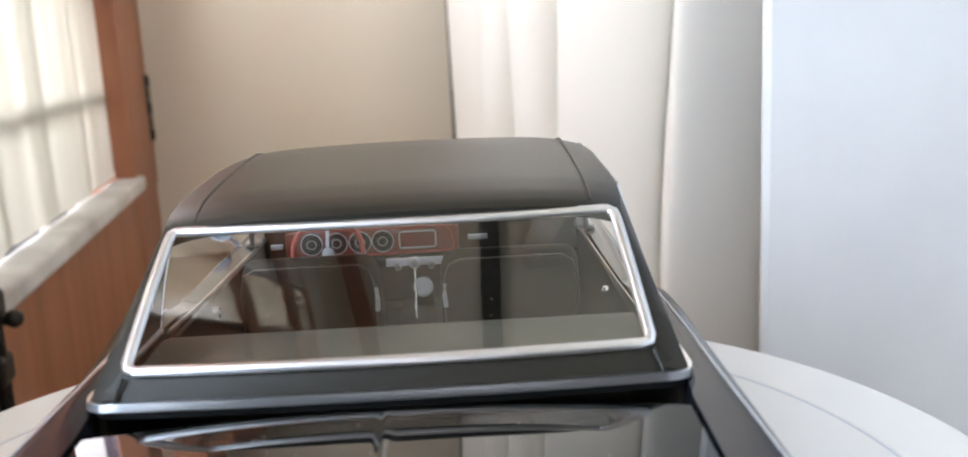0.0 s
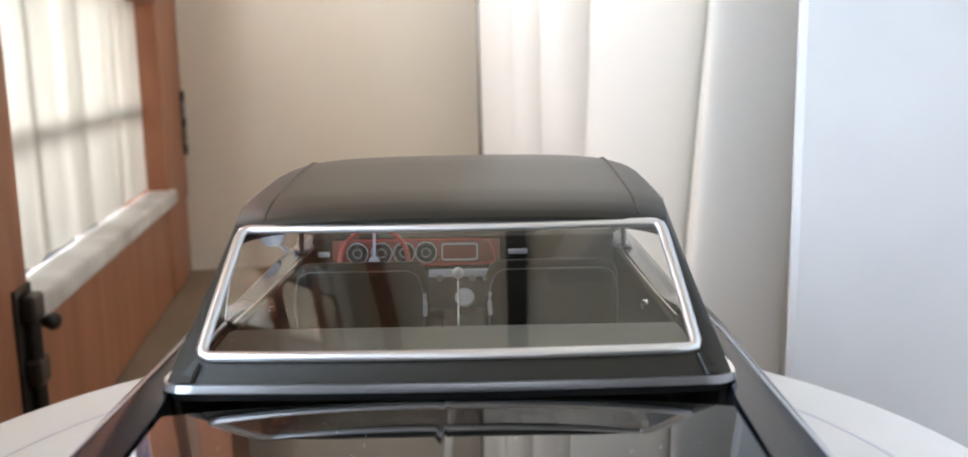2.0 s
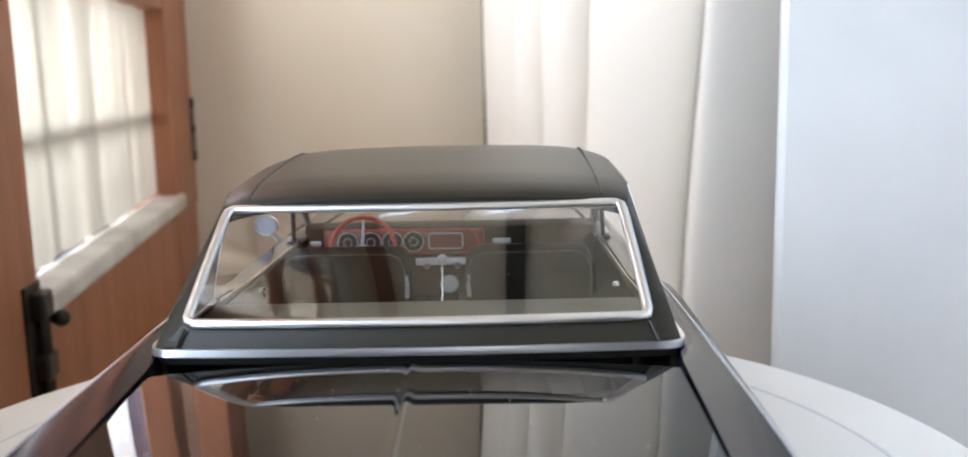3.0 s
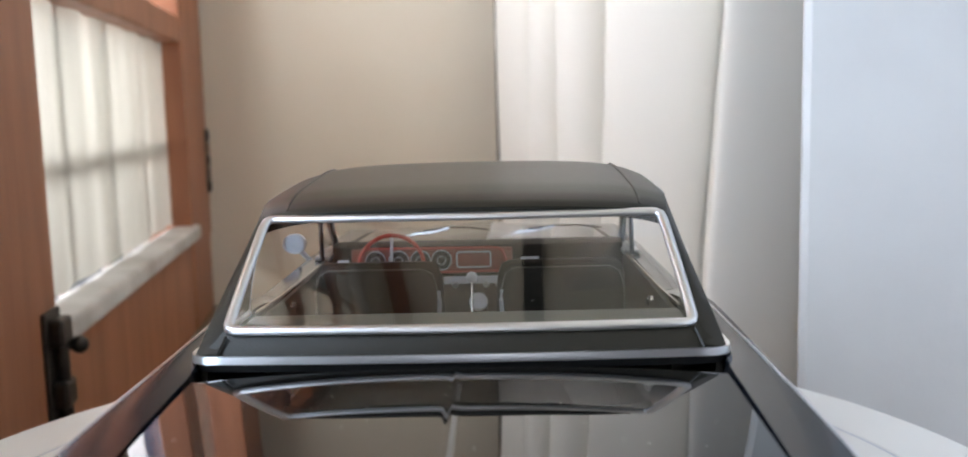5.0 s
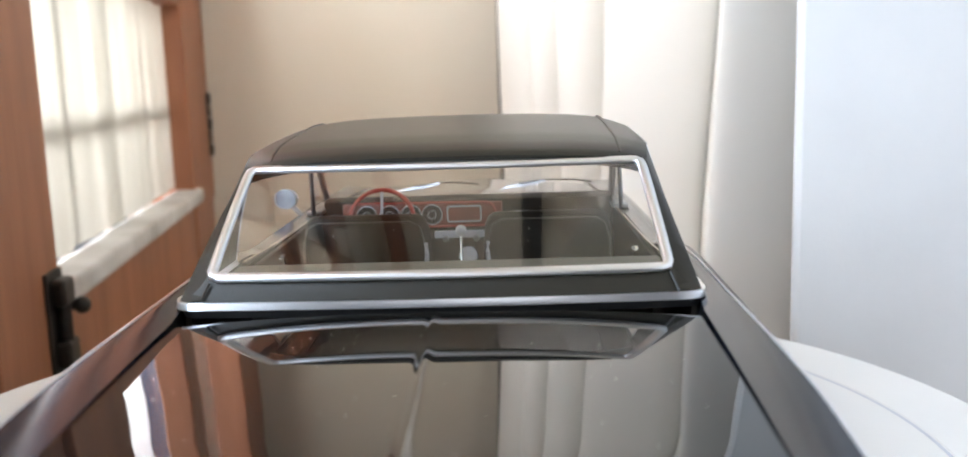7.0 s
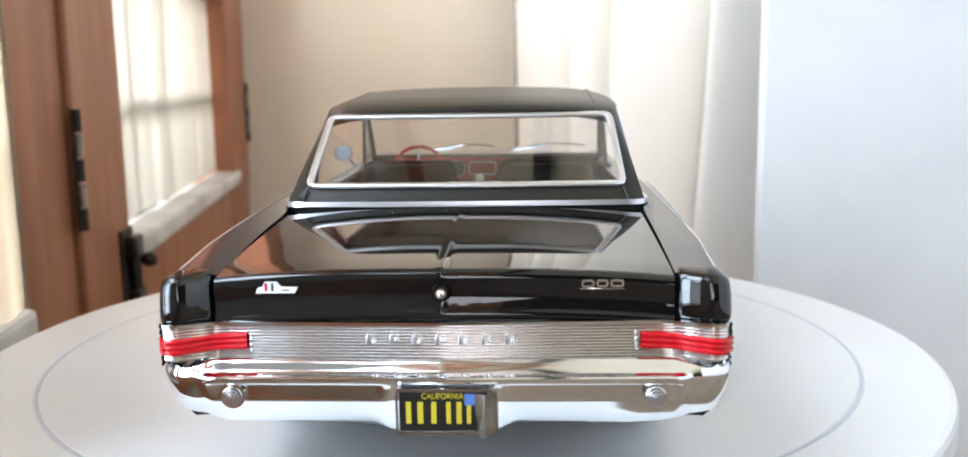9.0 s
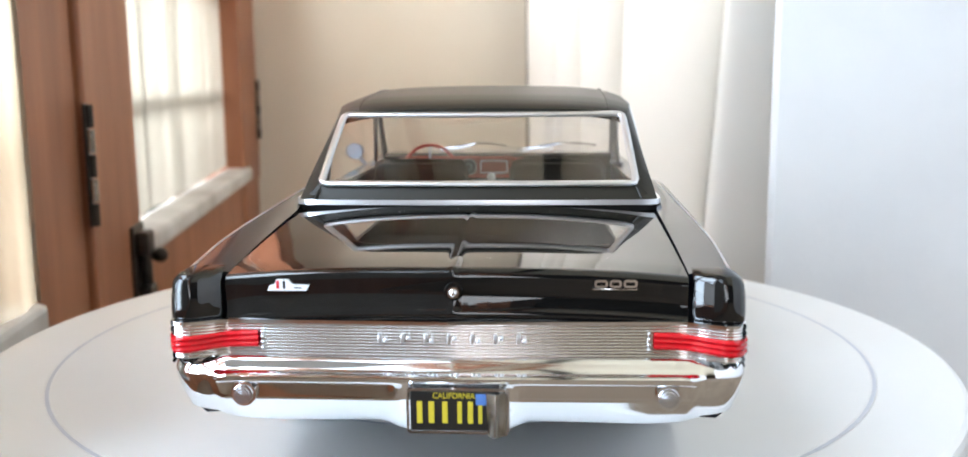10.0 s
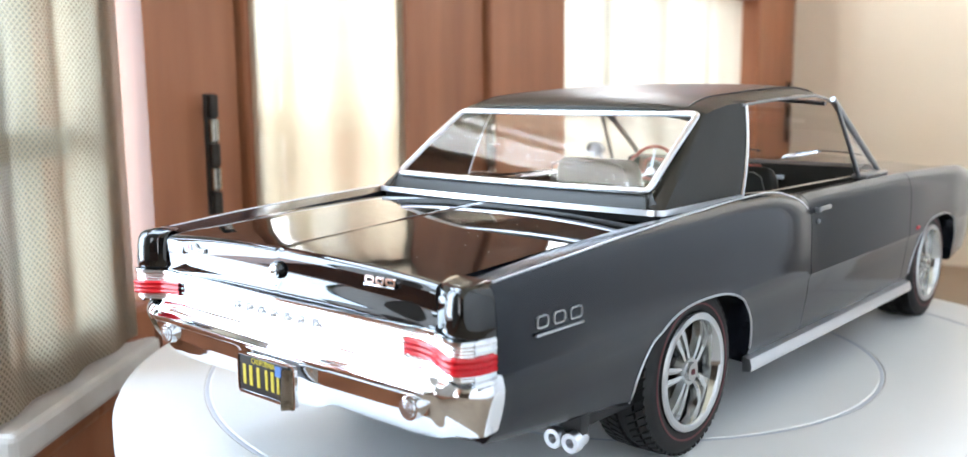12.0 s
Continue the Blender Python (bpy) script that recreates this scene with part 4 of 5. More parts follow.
bm = bmesh.new()
us = np.linspace(-1, 1, 41)
rows = []
for y in (93.5, 94.5, 96, 98, 101, 105, 110, 116, 122, 128, 134, 140, 146, 152, 157, 161, 164, 166):
    w = between(ROOF_W, y)
    rows.append([(u * w, y - 1.4 * (1 - u * u) * max(0, 1 - (y - 93) / 12), roof_z(u * w, y)) for u in us])
w = 38.3
first = rows[0]
rows.insert(0, [(p[0] * 0.985, p[1] - 0.9, p[2] - 0.75) for p in first])
rows.insert(0, [(p[0] * 0.972, p[1] - 0.7, p[2] - 2.4) for p in first])
loft(bm, rows)
for s in (-1, 1):
    # side of the roof down to the drip rail, sail panel below
    grid = []
    n, m = 14, 12
    for i in range(n + 1):
        u = i / n
        base = Vector((43.5, 66.4, 53.4)).lerp(Vector((43.7, 101.5, 53.6)), u)
        yt = 93.5 + (110 - 93.5) * u
        top = Vector((between(ROOF_W, yt), yt, roof_z(between(ROOF_W, yt), yt)))
        row = []
        for j in range(m + 1):
            v = j / m
            p = base.lerp(top, v)
            p.x += 0.8 * math.sin(v * math.pi) * (0.35 + 0.65 * u)
            row.append((s * p.x, p.y, p.z))
        grid.append(row)
    loft(bm, grid)
    # strip between the sail panel and the window
    edge = [Vector(p) for p in grid[0]]
    win = []
    for j in range(m + 1):
        v = j / m
        p = Vector((39.0, 66.9, 54.4)).lerp(Vector((37.2, 93.0, 73.9)), v)
        win.append((s * p.x, p.y, p.z))
    mid = [tuple((a * 0.5 + Vector(b) * 0.5) + Vector((0, -0.25, 0.25))) for a, b in zip(edge, win)]
    loft(bm, [[tuple(p) for p in edge], mid, win])
# band under the window
rows = []
for v, (dy, dz) in enumerate(((0, 0), (0.5, 1.2), (1.3, 2.6), (2.6, 4.6))):
    rows.append([(u * (43.4 - 1.55 * v), 66.2 + dy - 1.4 * (1 - u * u) + 0.6, 53.3 + dz) for u in us])
loft(bm, rows)
bmesh.ops.remove_doubles(bm, verts=bm.verts, dist=0.05)
roof = cpart("roof", bm, VINYL, None, "grained black vinyl roof with raised seams", angle=50)
for s in (-1, 1):
    path = [(s * (33.2 + 0.02 * (y - 94)), y, roof_z(33.4, y) + 0.05) for y in np.linspace(94, 164, 30)]
    cpart("seam", sweep(bmesh.new(), path, disc_profile(0.28, 6)), VINYL, roof)
    path = [(s * (39.6 - 0.4 * k), 66.2 + 0.55 * k, 54.0 + 0.95 * k) for k in range(4)]
    cpart("seam", sweep(bmesh.new(), path, disc_profile(0.25, 6)), VINYL, roof)
    # drip rail and pillar edge
    path = [(s * (between(ROOF_W, y) + 0.25), y, roof_z(between(ROOF_W, y), y) - 0.5) for y in np.linspace(108, 164, 24)]
    cpart("drip_rail", sweep(bmesh.new(), path, disc_profile(0.4, 6)), GREY_METAL, roof)
    path = [(s * (43.95 + 0.8 * math.sin(v * math.pi) - 3.9 * v), 101.6 + 8.6 * v, 53.6 + 21.6 * v) for v in np.linspace(0, 1, 10)]
    cpart("pillar_moulding", sweep(bmesh.new(), path, disc_profile(0.45, 6)), SATIN, roof, "bright edge of the rear pillar")

# the bright moulding at the roof's foot
path = [(43.9, y, 53.5 + 0.005 * (y - 66)) for y in np.linspace(101.4, 69, 12)]
path += [(43.9 * math.cos(t) if t < 0.2 else 43.7 - 1.2 * t, 67.4 - 1.2 * t, 53.4) for t in (0.15, 0.4, 0.8)]
path += [(u * 42.4, 65.9 - 1.4 * (1 - u * u), 53.35) for u in np.linspace(0.97, 0, 16)]
path = path + [(-x, y, z) for x, y, z in reversed(path[:-1])]
cpart("foot_moulding", sweep(bmesh.new(), path, [(-0.5, -0.6), (0.6, -0.55), (0.85, 0.0), (0.55, 0.55), (-0.4, 0.65)]), SATIN, roof, "bright moulding at the foot of the roof", angle=60)
bm = bmesh.new()
loft(bm, [[(x, y + 0.6, z - 0.5) for x, y, z in path], [(x * 0.99, y + 0.9, z - 2.2) for x, y, z in path]])
cpart("foot_gap", bm, MATT, roof)


# rear window
def rear_pane(u, v):
    """u across -1..1, v up 0..1."""
    x = u * (38.4 - 1.5 * v)
    return Vector((x, 68.7 + 23.9 * v - 1.4 * (1 - u * u), 57.6 + 15.7 * v + 0.35 * math.sin(v * math.pi)))


bm = bmesh.new()
loft(bm, [[tuple(rear_pane(u, v)) for u in np.linspace(-1, 1, 25)] for v in np.linspace(0, 1, 9)])
pane = cpart("rear_window", bm, GLASS, None, "clear plastic rear window, slightly dusty")
pane.visible_shadow = False
outline = [rear_pane(u, 0) for u in np.linspace(-0.965, 0.965, 20)]
outline += [rear_pane(0.99, 0.012), rear_pane(1, 0.05)] + [rear_pane(1, v) for v in np.linspace(0.12, 0.92, 8)] + [rear_pane(0.995, 0.975), rear_pane(0.975, 0.995)]
outline += [rear_pane(u, 1) for u in np.linspace(0.95, -0.95, 20)]
outline += [rear_pane(-0.975, 0.995), rear_pane(-0.995, 0.975)] + [rear_pane(-1, v) for v in np.linspace(0.92, 0.12, 8)] + [rear_pane(-1, 0.05), rear_pane(-0.99, 0.012)]
cpart("window_frame", sweep(bmesh.new(), outline, [(-0.85, -0.35), (0.85, -0.35), (0.95, 0.1), (0.6, 0.5), (0.0, 0.62), (-0.6, 0.45), (-0.9, 0.1)], closed=True, up=(0, -0.55, 0.835)), SATIN, pane, "bright frame of the rear window", angle=60)

def dust(parent, count, seed, spot):
    """Tiny pale specks that lie on a surface."""
    rng = random.Random(seed)
    verts, faces = [], []
    for k in range(count):
        c = spot(rng)
        r = rng.uniform(0.04, 0.09) * MM
        n = len(verts)
        c = Vector(c) * MM
        verts += [c + Vector(d) * r for d in ((1, 0, 0), (-1, 0, 0), (0, 1, 0), (0, -1, 0), (0, 0, 1), (0, 0, -1))]
        faces += [(n + a, n + b, n + e) for a in (0, 1) for b in (2, 3) for e in (4, 5)]
    me = bpy.data.meshes.new("dust")
    me.from_pydata(verts, [], faces)
    me.materials.append(DUST)
    ob = new("dust", me)
    ob.parent = parent
    return ob


dust(pane, 60, 3, lambda g: rear_pane(g.uniform(-0.93, 0.93), g.uniform(0.05, 0.95)) + Vector((0, -0.05, 0.08)))
dust(lid, 60, 5, lambda g: (lambda x, y: (x, y + 1.0, deck_z(x, y + 1.0) + 0.03))(g.uniform(-38, 38), 4 + 50 * g.random() ** 0.7))

# windscreen, pillars, vent windows
bm = bmesh.new()
loft(bm, [[(u * (41.5 - 2.5 * v), 201 - 35 * v - (3.5 - 1.5 * v) * u * u, 52.2 + 23.4 * v) for u in np.linspace(-1, 1, 17)] for v in np.linspace(0, 1, 7)])
screen = cpart("windscreen", bm, GLASS, None, "clear windscreen")
screen.visible_shadow = False
for s in (-1, 1):
    path = [(s * (42.6 - 2.4 * v), 198.0 - 34.2 * v, 52.0 + 23.4 * v) for v in np.linspace(0, 1, 8)]
    cpart("pillar", sweep(bmesh.new(), path, disc_profile(1.0, 8)), GREY_METAL, screen)
    path = [(s * (43.4 - 2.6 * v), 178.5 - 13.5 * v, 52.2 + 22.2 * v) for v in np.linspace(0, 1, 6)]
    vent = cpart("vent_frame", sweep(bmesh.new(), path, disc_profile(0.65, 8)), GREY_METAL, None, "slim grey vent window frame")
    bm = bmesh.new()
    loft(bm, [[(s * (43.2 - 2.6 * v), 178.5 - 13.5 * v, 52.2 + 22.2 * v), (s * (42.8 - 2.4 * v), 197.0 - 32 * v, 52.2 + 22.2 * v)] for v in np.linspace(0, 1, 4)])
    cpart("vent_glass", bm, GLASS, vent).visible_shadow = False
    bm = bmesh.new()
    box(bm, 41.0, 45.5, 179, 198, 51.6, 53.0, 0.5)
    if s < 0:
        bmesh.ops.scale(bm, vec=(-1, 1, 1), verts=bm.verts)
    cpart("vent_base", bm, GREY_METAL, vent)
bm = bmesh.new()
sweep(bm, [(u * 39.4, 165.6 + 1.0 * (1 - u * u), 74.0 + 1.8 * (1 - u * u)) for u in np.linspace(-0.95, 0.95, 15)], disc_profile(0.7, 8))
cpart("header_rail", bm, GREY_METAL, screen)
# wipers and cowl
for x0, x1 in ((-17.5, 3), (14, 37)):
    bm = bmesh.new()
    sweep(bm, [(x0 - 4, 201.5, 55.2), (x0 - 2, 200.2, 56.0), (x0 + 4, 199.2, 56.7), (x0 + 9, 198.6, 57.9)], [(-1.0, -0.35), (1.0, -0.35), (0.8, 0.4), (-0.8, 0.4)])
    arm = cpart("wiper", bm, SILVER, None, "bright windscreen wiper arm with dark blade")
    bm = bmesh.new()
    sweep(bm, [(x0 + 1, 199.0, 57.0), (x0 + 9, 198.4, 58.1), (x1 - 6, 198.2, 58.0), (x1, 198.4, 57.2)], disc_profile(0.28, 6))
    cpart("blade", bm, IRON, arm)
# door mirror on the driver's side
bm = bmesh.new()
loft(bm, [[(-50.6 + r * math.cos(t), y, 57.0 + 0.85 * r * math.sin(t)) for t in np.linspace(0, 2 * math.pi, 29)[:-1]] for r, y in ((2.9, 176.4), (3.3, 176.3), (3.4, 176.8), (3.1, 178.5), (2.2, 180.6), (0.9, 181.8), (0.1, 182.0))], closed=True)
sweep(bm, [(-47.0, 180, 51.6), (-49.6, 179.0, 54.8)], disc_profile(0.7, 8))
mirror = cpart("door_mirror", bm, SILVER, None, "round chrome door mirror")
bm = bmesh.new()
cyl(bm, 2.95, 2.95, 0.3, pose(-50.6, 176.5, 57.0, 90, 0, -14), 28)
bmesh.ops.scale(bm, vec=(1, 1, 0.85), verts=bm.verts, space=pose(0, 0, -57.0))
# the bluish grey reflection is put into the glass's own colour
cpart("mirror_glass", bm, principled("mirrored_grey", (0.40, 0.45, 0.52), 0.35, 0.6), mirror)

# ---- inside the car ----
bm = bmesh.new()
loft(bm, [[(x, y, z) for x in np.linspace(-40, 40, 9)] for y, z in ((67, 53.6), (72, 54.2), (91, 55.0), (94.5, 54.4), (96.4, 52), (97, 46), (99, 34))])
cpart("rear_bench", bm, SHELF, None, "dark rear parcel shelf and bench")
bm = bmesh.new()
box(bm, -40, 40, 97, 114, 28, 37, 2.5)
cpart("bench_cushion", bm, SEAT)
for s in (-1, 1):
    bm = bmesh.new()
    rows = []
    for z, t, w in ((30, 6, 14.9), (37, 6.5, 15.3), (47, 6, 15.4), (54.2, 5, 15.0), (56.6, 3.4, 14.0), (57.5, 1.4, 12.6)):
        y = 141 - (z - 30) * 0.12
        ring = []
        for a in np.linspace(0, 2 * math.pi, 25)[:-1]:
            c, d = math.cos(a), math.sin(a)
            ring.append((s * 21.6 - 0.6 + w * math.copysign(abs(c) ** 0.45, c), y + t * 0.55 * math.copysign(abs(d) ** 0.6, d), z))
        rows.append(ring)
    loft(bm, rows, closed=True, caps=True)
    seat = cpart("bucket_seat", bm, SEAT, None, "dark olive-black bucket seat with piped edge", angle=60)
    path = [(s * 21.6 - 0.6 + p[0], p[1], p[2]) for p in [(-14.3, 133.4, 40.6), (-14.3, 132.4, 51.4), (-13.2, 132.2, 55.3), (-11.0, 132.4, 56.5), (11.0, 132.4, 56.5), (13.2, 132.2, 55.3), (14.3, 132.4, 51.4), (14.3, 133.4, 40.6)]]
    cpart("piping", sweep(bmesh.new(), path, disc_profile(0.2, 6)), PIPING, seat)
    bm = bmesh.new()
    box(bm, s * 21.7 - 15, s * 21.7 + 15, 141, 162, 24, 31, 2.5)
    cpart("cushion", bm, SEAT, seat)
    bm = bmesh.new()
    sweep(bm, [(s * 7.3 - 0.4, 133.0, 46.2), (s * 7.1 - 0.4, 132.0, 49.0), (s * 7.3 - 0.4, 132.2, 51.4)], disc_profile(0.55, 8))
    cpart("seat_hinge", bm, SILVER, seat, "bright seat hinge")
    # door card with winder
    bm = bmesh.new()
    box(bm, s * 42.4 - 0.6, s * 42.4 + 0.6, 68, 198, 22, 51.2, 0.3)
    card = cpart("door_card", bm, TRIM_IN)
    bm = bmesh.new()
    cyl(bm, 1.2, 1.2, 1.2, pose(s * 40.6, 128, 49, 0, 90, 0), 16)
    sweep(bm, [(s * 40.0, 128, 49), (s * 39.6, 124, 50.5)], disc_profile(0.5, 6))
    cpart("winder", bm, CHROME, card, "small chrome window winder")
    # inner window rail
    path = [(s * 41.6, 100, 54.0), (s * 41.8, 120, 53.0), (s * 41.6, 176, 52.4)]
    cpart("rail", sweep(bmesh.new(), path, disc_profile(0.35, 6)), TARNISH, card)

# dashboard, dials, wireless
bm = bmesh.new()
loft(bm, [[(x, y, z) for x in np.linspace(-41.5, 41.5, 13)] for y, z in ((178, 36), (181, 44), (182, 44.5), (184.0, 45.2), (184.6, 46), (185.0, 53.0), (185.2, 54.4), (188, 55.1), (193, 55.0), (199, 52.8))])
dash = cpart("dashboard", bm, TRIM_IN, None, "dark dashboard with red-brown dial board", angle=30)
bm = bmesh.new()
box(bm, -36, 10, 183.6, 184.5, 46.6, 54.0, 0.5)
board = cpart("dial_board", bm, DASH_WOOD, dash)
bm = bmesh.new()
sweep(bm, rounded_path([(-34.5, 183.3, 46.8), (9.0, 183.3, 47.2), (7.2, 183.3, 53.9), (-33.0, 183.3, 54.2)], 2.2, 5), disc_profile(0.28, 8), closed=True, up=(0, 1, 0))
cpart("board_edge", bm, RED_RIM, board, "red edge round the dial board")
for x in (-29.0, -22.4, -16.2, -10.2):
    bm = bmesh.new()
    cyl(bm, 3.0, 2.7, 1.0, pose(x, 183.2, 50.6, 90, 0, 0), 24)
    dial = cpart("dial", bm, DIAL, board)
    bm = bmesh.new()
    sweep(bm, [(x + 2.85 * math.cos(a), 182.7, 50.6 + 2.85 * math.sin(a)) for a in np.linspace(0, 2 * math.pi, 25)[:-1]], disc_profile(0.13, 6), closed=True, up=(0, 1, 0))
    sweep(bm, [(x + 1.2 * math.cos(a), 182.6, 50.6 + 1.2 * math.sin(a)) for a in np.linspace(0, 2 * math.pi, 17)[:-1]], disc_profile(0.11, 6), closed=True, up=(0, 1, 0))
    cpart("bezel", bm, SILVER, dial, "bright dial ring")
bm = bmesh.new()
ring = rounded_path([(-5.8, 183, 48.4), (3.8, 183, 48.4), (3.8, 183, 52.8), (-5.8, 183, 52.8)], 0.8, 3)
sweep(bm, ring, disc_profile(0.2, 6), closed=True, up=(0, 1, 0))
cpart("wireless_frame", bm, SILVER, board)
for x0, x1 in ((12.4, 17.6), (-40.0, -36.8)):
    cpart("dash_plate", box(bmesh.new(), x0, x1, 183.4, 184.8, 49.6, 50.9, 0.2), SILVER, dash)

# steering wheel and column
wheel_m = pose(-23.0, 170.0, 51.0, 68, 0, 0)
bm = bmesh.new()
sweep(bm, [tuple(wheel_m @ Vector((8.9 * math.cos(a), 8.9 * math.sin(a), 0))) for a in np.linspace(0, 2 * math.pi, 49)[:-1]], disc_profile(0.6, 10), closed=True, up=tuple(wheel_m.to_3x3() @ Vector((0, 0, 1))))
wheel = cpart("steering_wheel", bm, RED_RIM, None, "red-rimmed steering wheel with bright spokes")
bm = bmesh.new()
for a in (90, 210, 330):
    d = Vector((math.cos(radians(a)), math.sin(radians(a)), 0))
    sweep(bm, [tuple(wheel_m @ (d * 1.5)), tuple(wheel_m @ (d * 8.5))], [(-0.4, -0.15), (0.4, -0.15), (0.4, 0.15), (-0.4, 0.15)], up=tuple(wheel_m.to_3x3() @ Vector((0, 0, 1))))
cyl(bm, 1.6, 1.3, 1.4, wheel_m, 20)
cpart("spokes", bm, SILVER, wheel, "bright spokes and hub")
bm = bmesh.new()
sweep(bm, [tuple(wheel_m @ Vector((0, 0, -1))), tuple(wheel_m @ Vector((0, 0, -13)))], disc_profile(1.3, 10), up=(1, 0, 0))
cpart("column", bm, TRIM_IN, wheel)

# console and gear lever
bm = bmesh.new()
box(bm, -5.5, 5.5, 112, 184, 24, 36, 1.0)
console = cpart("console", bm, TRIM_IN, None, "dark centre console with bright plates")
cpart("plate", box(bmesh.new(), -3.4, 3.4, 152, 168, 35.8, 36.4, 0.2), TRIM_IN, console)
heater = cpart("heater_panel", box(bmesh.new(), -9.6, 8.2, 181.0, 182.4, 42.7, 46.0, 0.3), SILVER, dash, "bright heater panel with knobs")
for x in (-6.4, 2.4, 6.0):
    bm = bmesh.new()
    cyl(bm, 1.0, 0.8, 1.6, pose(x, 180.4, 43.8, 90, 0, 0), 14)
    cpart("knob", bm, GREY_METAL, heater)
bm = bmesh.new()
sweep(bm, [(-1.0, 158, 36), (-1.0, 161, 42), (-1.0, 163, 48.0)], disc_profile(0.32, 8))
lever = cpart("gear_lever", bm, TARNISH, None, "bright gear lever with white ball knob")
bm = bmesh.new()
ball(bm, 1.5, pose(-1.0, 163.2, 49.0), 20)
cpart("knob", bm, BADGE_WHITE, lever)
bm = bmesh.new()
cyl(bm, 2.6, 2.4, 0.8, pose(0.4, 170, 41.0, 60, 0, 0), 24)
pod = cpart("lever_dial", bm, SILVER, console, "round bright dial on the console")
bm = bmesh.new()
loft(bm, [[(0.4 + w * a, 170.6 + d, z) for a, d in ((-1, 0), (1, 0), (1, 4), (-1, 4))] for z, w in ((35.5, 2.6), (40.0, 2.2), (42.6, 1.6))], closed=True, caps=True)
cpart("dial_pod", bm, TRIM_IN, pod, smooth=False)

# mirror over the windscreen
bm = bmesh.new()
box(bm, -5, 5, 160, 161.2, 69.5, 72.2, 0.5)
cpart("inner_mirror", bm, CHROME, screen)


# ---- wheels ----
def road_wheel(m, side_sign):
    """A tyre with cut tread, red stripe and a spoked bright rim; its axle along x, outside at +x."""
    wheel = new("wheel")
    wheel.parent = car
    wheel.matrix_local = m
    bm = bmesh.new()
    prof = [(5.5, 12.2), (6.6, 13.0), (7.2, 14.2), (7.3, 15.6), (6.9, 17.0), (6.1, 18.0), (5.6, 17.95), (2.2, 18.05), (-2.2, 18.05), (-5.6, 17.95), (-6.6, 17.2), (-7.0, 14.5), (-6.4, 12.2), (-4, 11.6), (4, 11.6)]
    rings = [[(x, r * math.cos(a), r * math.sin(a)) for x, r in prof] for a in np.linspace(0, 2 * math.pi, 73)]
    loft(bm, rings, closed=True)
    bmesh.ops.remove_doubles(bm, verts=bm.verts, dist=0.01)
    tyre = part("tyre", bm, RUBBER, wheel, "black tyre with cut tread", angle=40, scale=MM)
    bm = bmesh.new()
    n = 58
    for i in range(n):
        a = 2 * math.pi * i / n
        t = pose(0, 0, 0, math.degrees(a), 0, 0)
        for x0, x1, sh in ((4.0, 6.2, 0.02), (1.1, 3.5, -0.02), (-1.1, -3.5, 0.02), (-4.0, -6.2, -0.02)):
            c = (x0 + x1) / 2
            w, l, r0 = abs(x1 - x0) / 2, 0.66, 17.7 - 0.2 * (abs(c) > 4)
            vs = []
            for r in (r0, r0 + 1.1):
                for sx, sy in ((-1, -1), (1, -1), (1, 1), (-1, 1)):
                    vs.append(bm.verts.new(t @ Vector((c + sx * w, sy * l + sx * (0.7 if c > 0 else -0.7), r))))
            for f in ((0, 1, 2, 3), (4, 5, 6, 7), (0, 1, 5, 4), (1, 2, 6, 5), (2, 3, 7, 6), (3, 0, 4, 7)):
                bm.faces.new([vs[k] for k in f])
    part("tread", bm, RUBBER, tyre, smooth=False, scale=MM)
    bm = bmesh.new()
    sweep(bm, [(7.28, 14.9 * math.cos(a), 14.9 * math.sin(a)) for a in np.linspace(0, 2 * math.pi, 65)[:-1]], [(-0.22, -0.05), (0.22, -0.05), (0.22, 0.1), (-0.22, 0.1)], closed=True, up=(1, 0, 0))
    part("stripe", bm, REDLINE, tyre, "thin dull red stripe", scale=MM)
    bm = bmesh.new()
    prof = [(6.4, 13.3), (7.5, 13.15), (7.75, 12.9), (7.75, 11.5), (7.3, 11.2), (5.2, 10.7), (2.4, 10.0), (0.6, 9.6)]
    loft(bm, [[(x, r * math.cos(a), r * math.sin(a)) for a in np.linspace(0, 2 * math.pi, 49)[:-1]] for x, r in prof], closed=True)
    rim = part("rim", bm, RIM_CHROME, wheel, "bright five-spoke rim", scale=MM)
    # backing disc coloured dark for the shade between the spokes
    bm = bmesh.new()
    cyl(bm, 10.2, 10.2, 0.6, pose(0.6, 0, 0, 0, 90, 0), 40)
    part("rim_back", bm, IRON, rim, "dark backing disc that stands for the shaded gaps between the spokes", scale=MM)
    bm = bmesh.new()
    loft(bm, [[(x, r * math.cos(a), r * math.sin(a)) for a in np.linspace(0, 2 * math.pi, 65)[:-1]] for x, r in ((7.4, 13.2), (7.86, 12.95), (7.95, 12.5), (7.9, 11.9), (7.7, 11.5), (7.2, 11.2))], closed=True)
    part("rim_lip", bm, DULL_BRIGHT, rim, "wide satin rim lip", scale=MM)
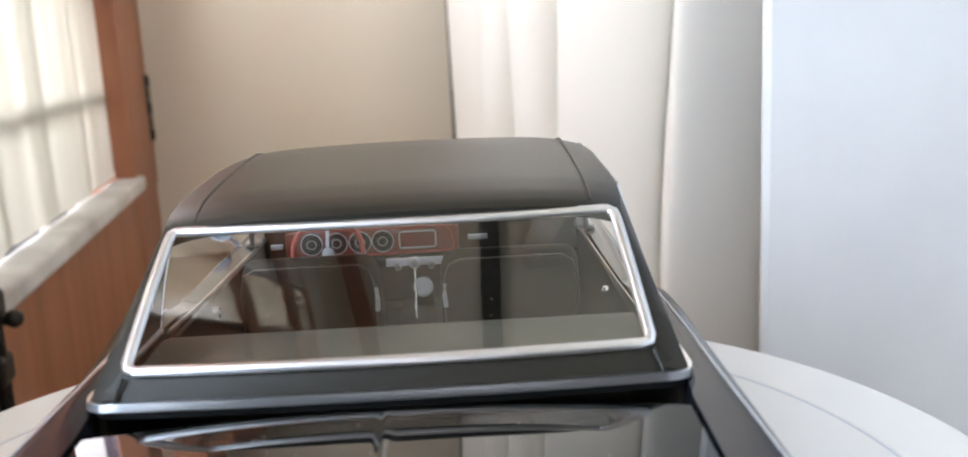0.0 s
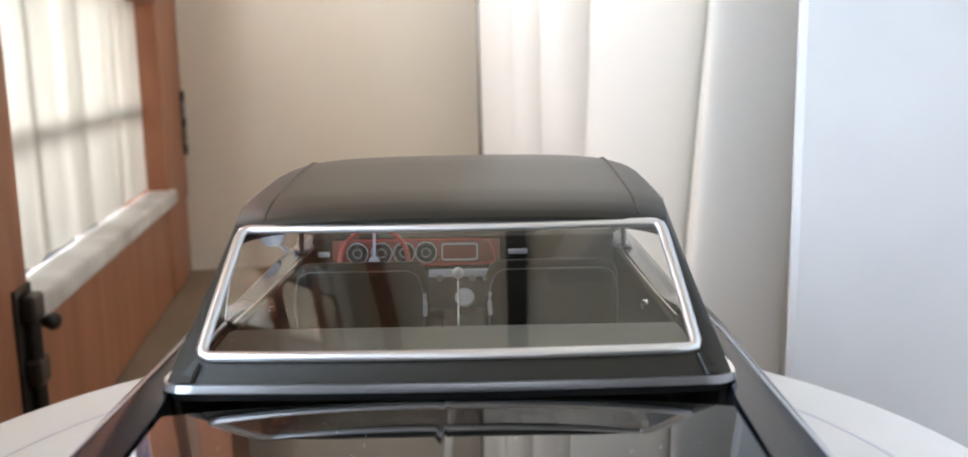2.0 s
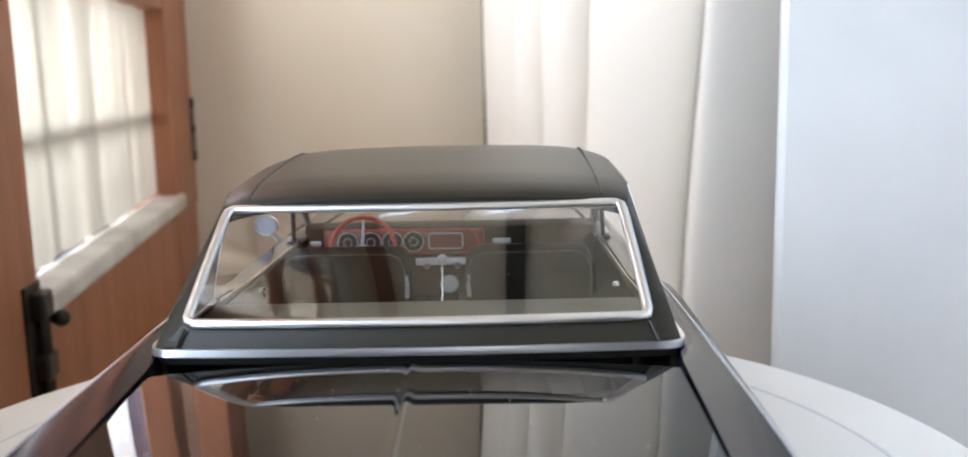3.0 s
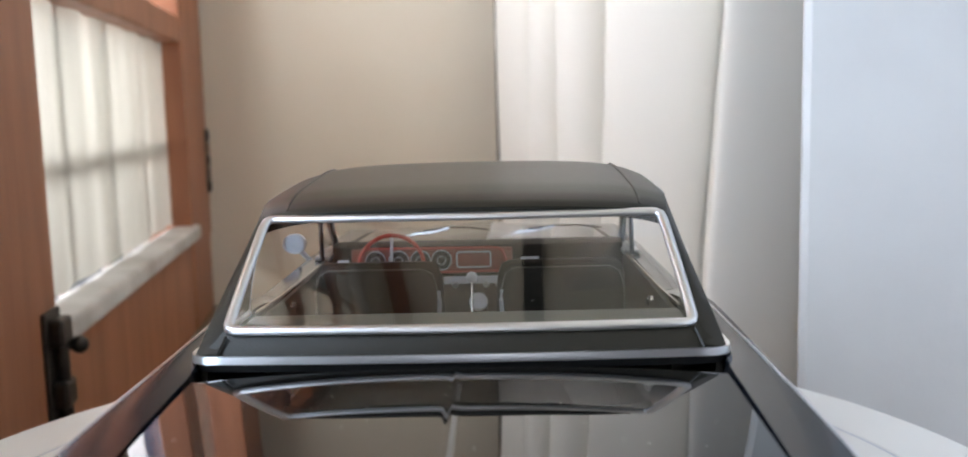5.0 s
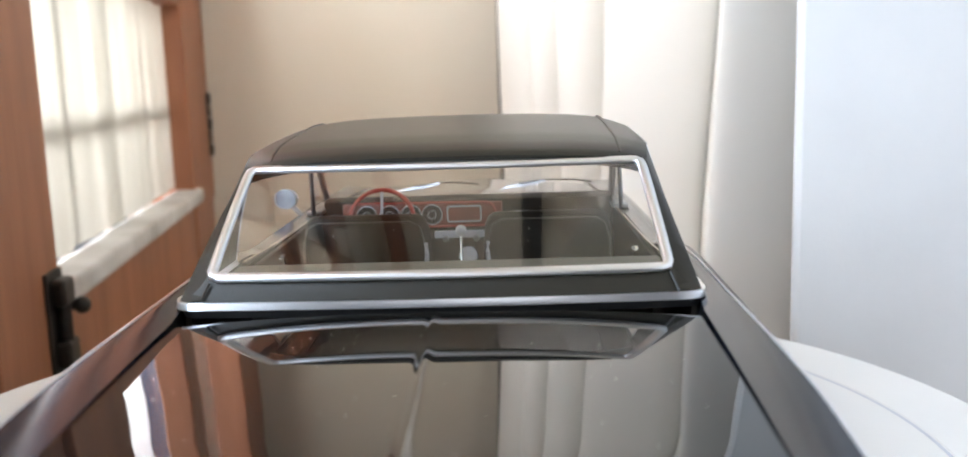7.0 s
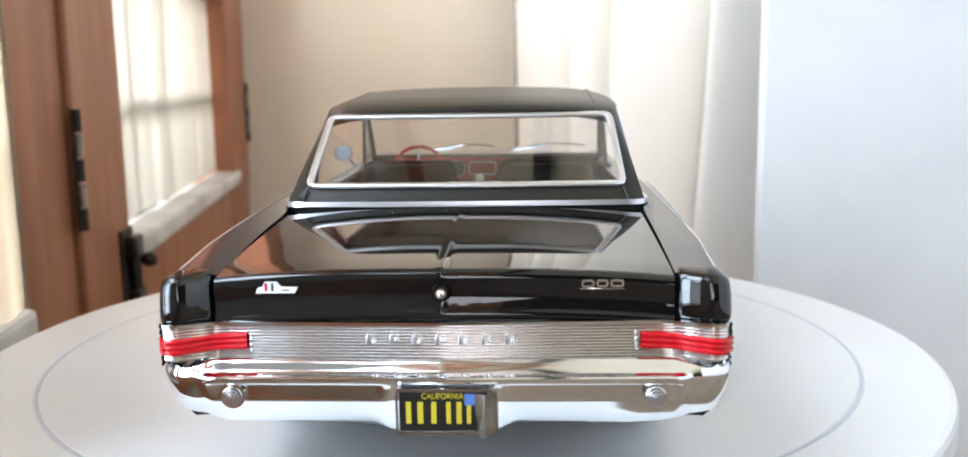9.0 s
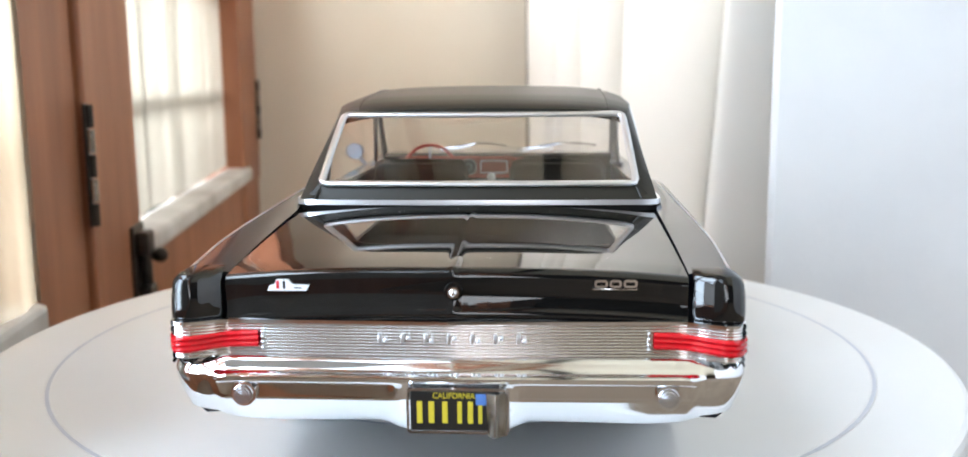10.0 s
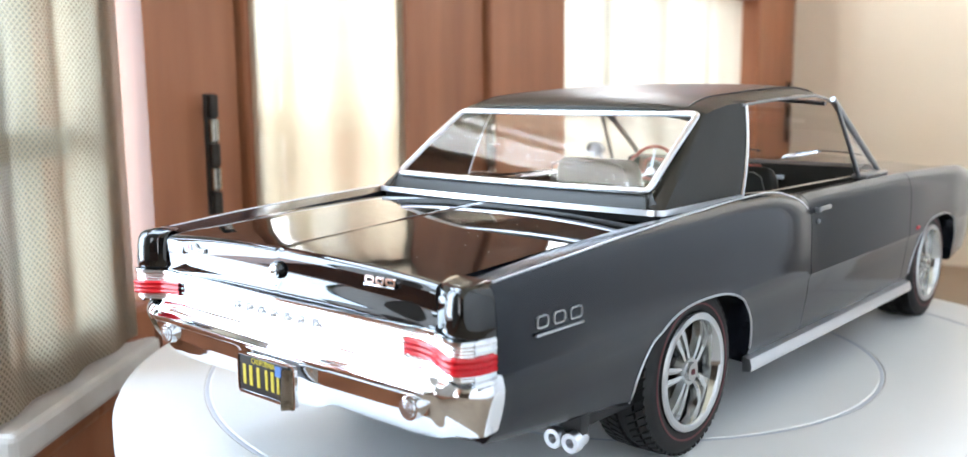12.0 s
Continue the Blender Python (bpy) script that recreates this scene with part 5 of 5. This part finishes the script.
    for i in range(5):
        a = 2 * math.pi * i / 5 + 0.3
        t = pose(0, 0, 0, math.degrees(a), 0, 0)
        for half in (-1, 1):
            bm = bmesh.new()
            rows = []
            for r, x, w in ((2.6, 6.3, 0.75), (5.0, 6.1, 1.05), (8.0, 5.6, 1.5), (10.9, 4.8, 1.95)):
                o = half * (0.45 + 0.115 * r)
                rows.append([tuple(t @ Vector(p)) for p in ((x - 1.6, o - w * 0.8, r), (x, o - w * 0.55, r), (x + 0.25, o, r), (x, o + w * 0.55, r), (x - 1.6, o + w * 0.8, r))])
            loft(bm, rows, closed=True, caps=True)
            part("spoke", bm, RIM_CHROME, rim, scale=MM, angle=20)
    bm = bmesh.new()
    cyl(bm, 3.6, 3.0, 2.2, pose(5.6, 0, 0, 0, 90, 0), 28)
    cyl(bm, 2.3, 2.0, 1.0, pose(6.8, 0, 0, 0, 90, 0), 28)
    hub = part("hub_cap", bm, RIM_CHROME, rim, "bright hub cap with red mark", scale=MM)
    part("mark", box(bmesh.new(), 7.2, 7.45, -0.7, 0.7, -0.6, 0.6, 0.2), REDLINE, hub, scale=MM, smooth=False)
    for i in range(5):
        a = 2 * math.pi * i / 5 + 0.3 + math.pi / 5
        bm = bmesh.new()
        cyl(bm, 0.7, 0.55, 1.4, pose(3.4, 4.3 * math.cos(a), 4.3 * math.sin(a), 0, 90, 0), 8)
        part("wheel_nut", bm, CHROME, rim, scale=MM)
    return wheel


first = road_wheel(pose(0.0410, 0.0722, 0.0187), 1)
copy_thing(first, pose(0.0410, 0.2345, 0.0187, 40, 0, 0))
copy_thing(first, pose(-0.0410, 0.0722, 0.0187, 15, 0, 180))
copy_thing(first, pose(-0.0410, 0.2345, 0.0187, 70, 0, 180))
for y in (72.2, 234.5):
    bm = bmesh.new()
    cyl(bm, 1.6, 1.6, 80, pose(0, y, 18.7, 0, 90, 0), 12)
    cpart("axle", bm, MATT)

# ---- fittings on the casements ----


def hinge(y, z0, z1, name="hinge"):
    bm = bmesh.new()
    box(bm, 0.0, 0.0015, y - 0.003, y + 0.003, z0, z1, 0.0006)
    ob = tagged(part(name, bm, IRON), "dark iron butt hinge, worn bright, on the brown frame", "hinge", "hinges")
    ob.matrix_world = ROOM
    n = 5
    for k in range(n):
        a, b = z0 + (z1 - z0) * k / n, z0 + (z1 - z0) * (k + 1) / n
        part("knuckle", cyl(bmesh.new(), 0.0021, 0.0021, (b - a) * 0.90, pose(0.0025, y, (a + b) / 2), 14), TARNISH if k % 2 else IRON, ob)
    return ob


hinge(-0.076, 0.009, 0.071)
hinge(0.545, 0.013, 0.080)
hinge(-0.279, 0.031, 0.078)
bolt = tagged(new("tower_bolt"), "dark iron tower bolt with round knob on the casement", "bolt")
bolt.matrix_world = ROOM @ pose(0.0, 0.004, 0)
part("back_plate", box(bmesh.new(), 0, 0.002, -0.013, 0.012, -0.100, -0.002, 0.0006), IRON, bolt, smooth=False)
bm = bmesh.new()
cyl(bm, 0.0036, 0.0036, 0.092, pose(0.005, 0, -0.056), 16)
part("rod", bm, IRON, bolt)
for z in (-0.012, -0.044, -0.076):
    bm = bmesh.new()
    box(bm, 0.001, 0.009, -0.0085, 0.0085, z - 0.008, z + 0.006, 0.002)
    part("keeper", bm, IRON, bolt, smooth=False)
bm = bmesh.new()
cyl(bm, 0.0024, 0.0024, 0.008, pose(0.008, 0.006, -0.022, 0, 90, 0), 14)
ball(bm, 0.0046, pose(0.012, 0.007, -0.022))
part("knob", bm, IRON, bolt)
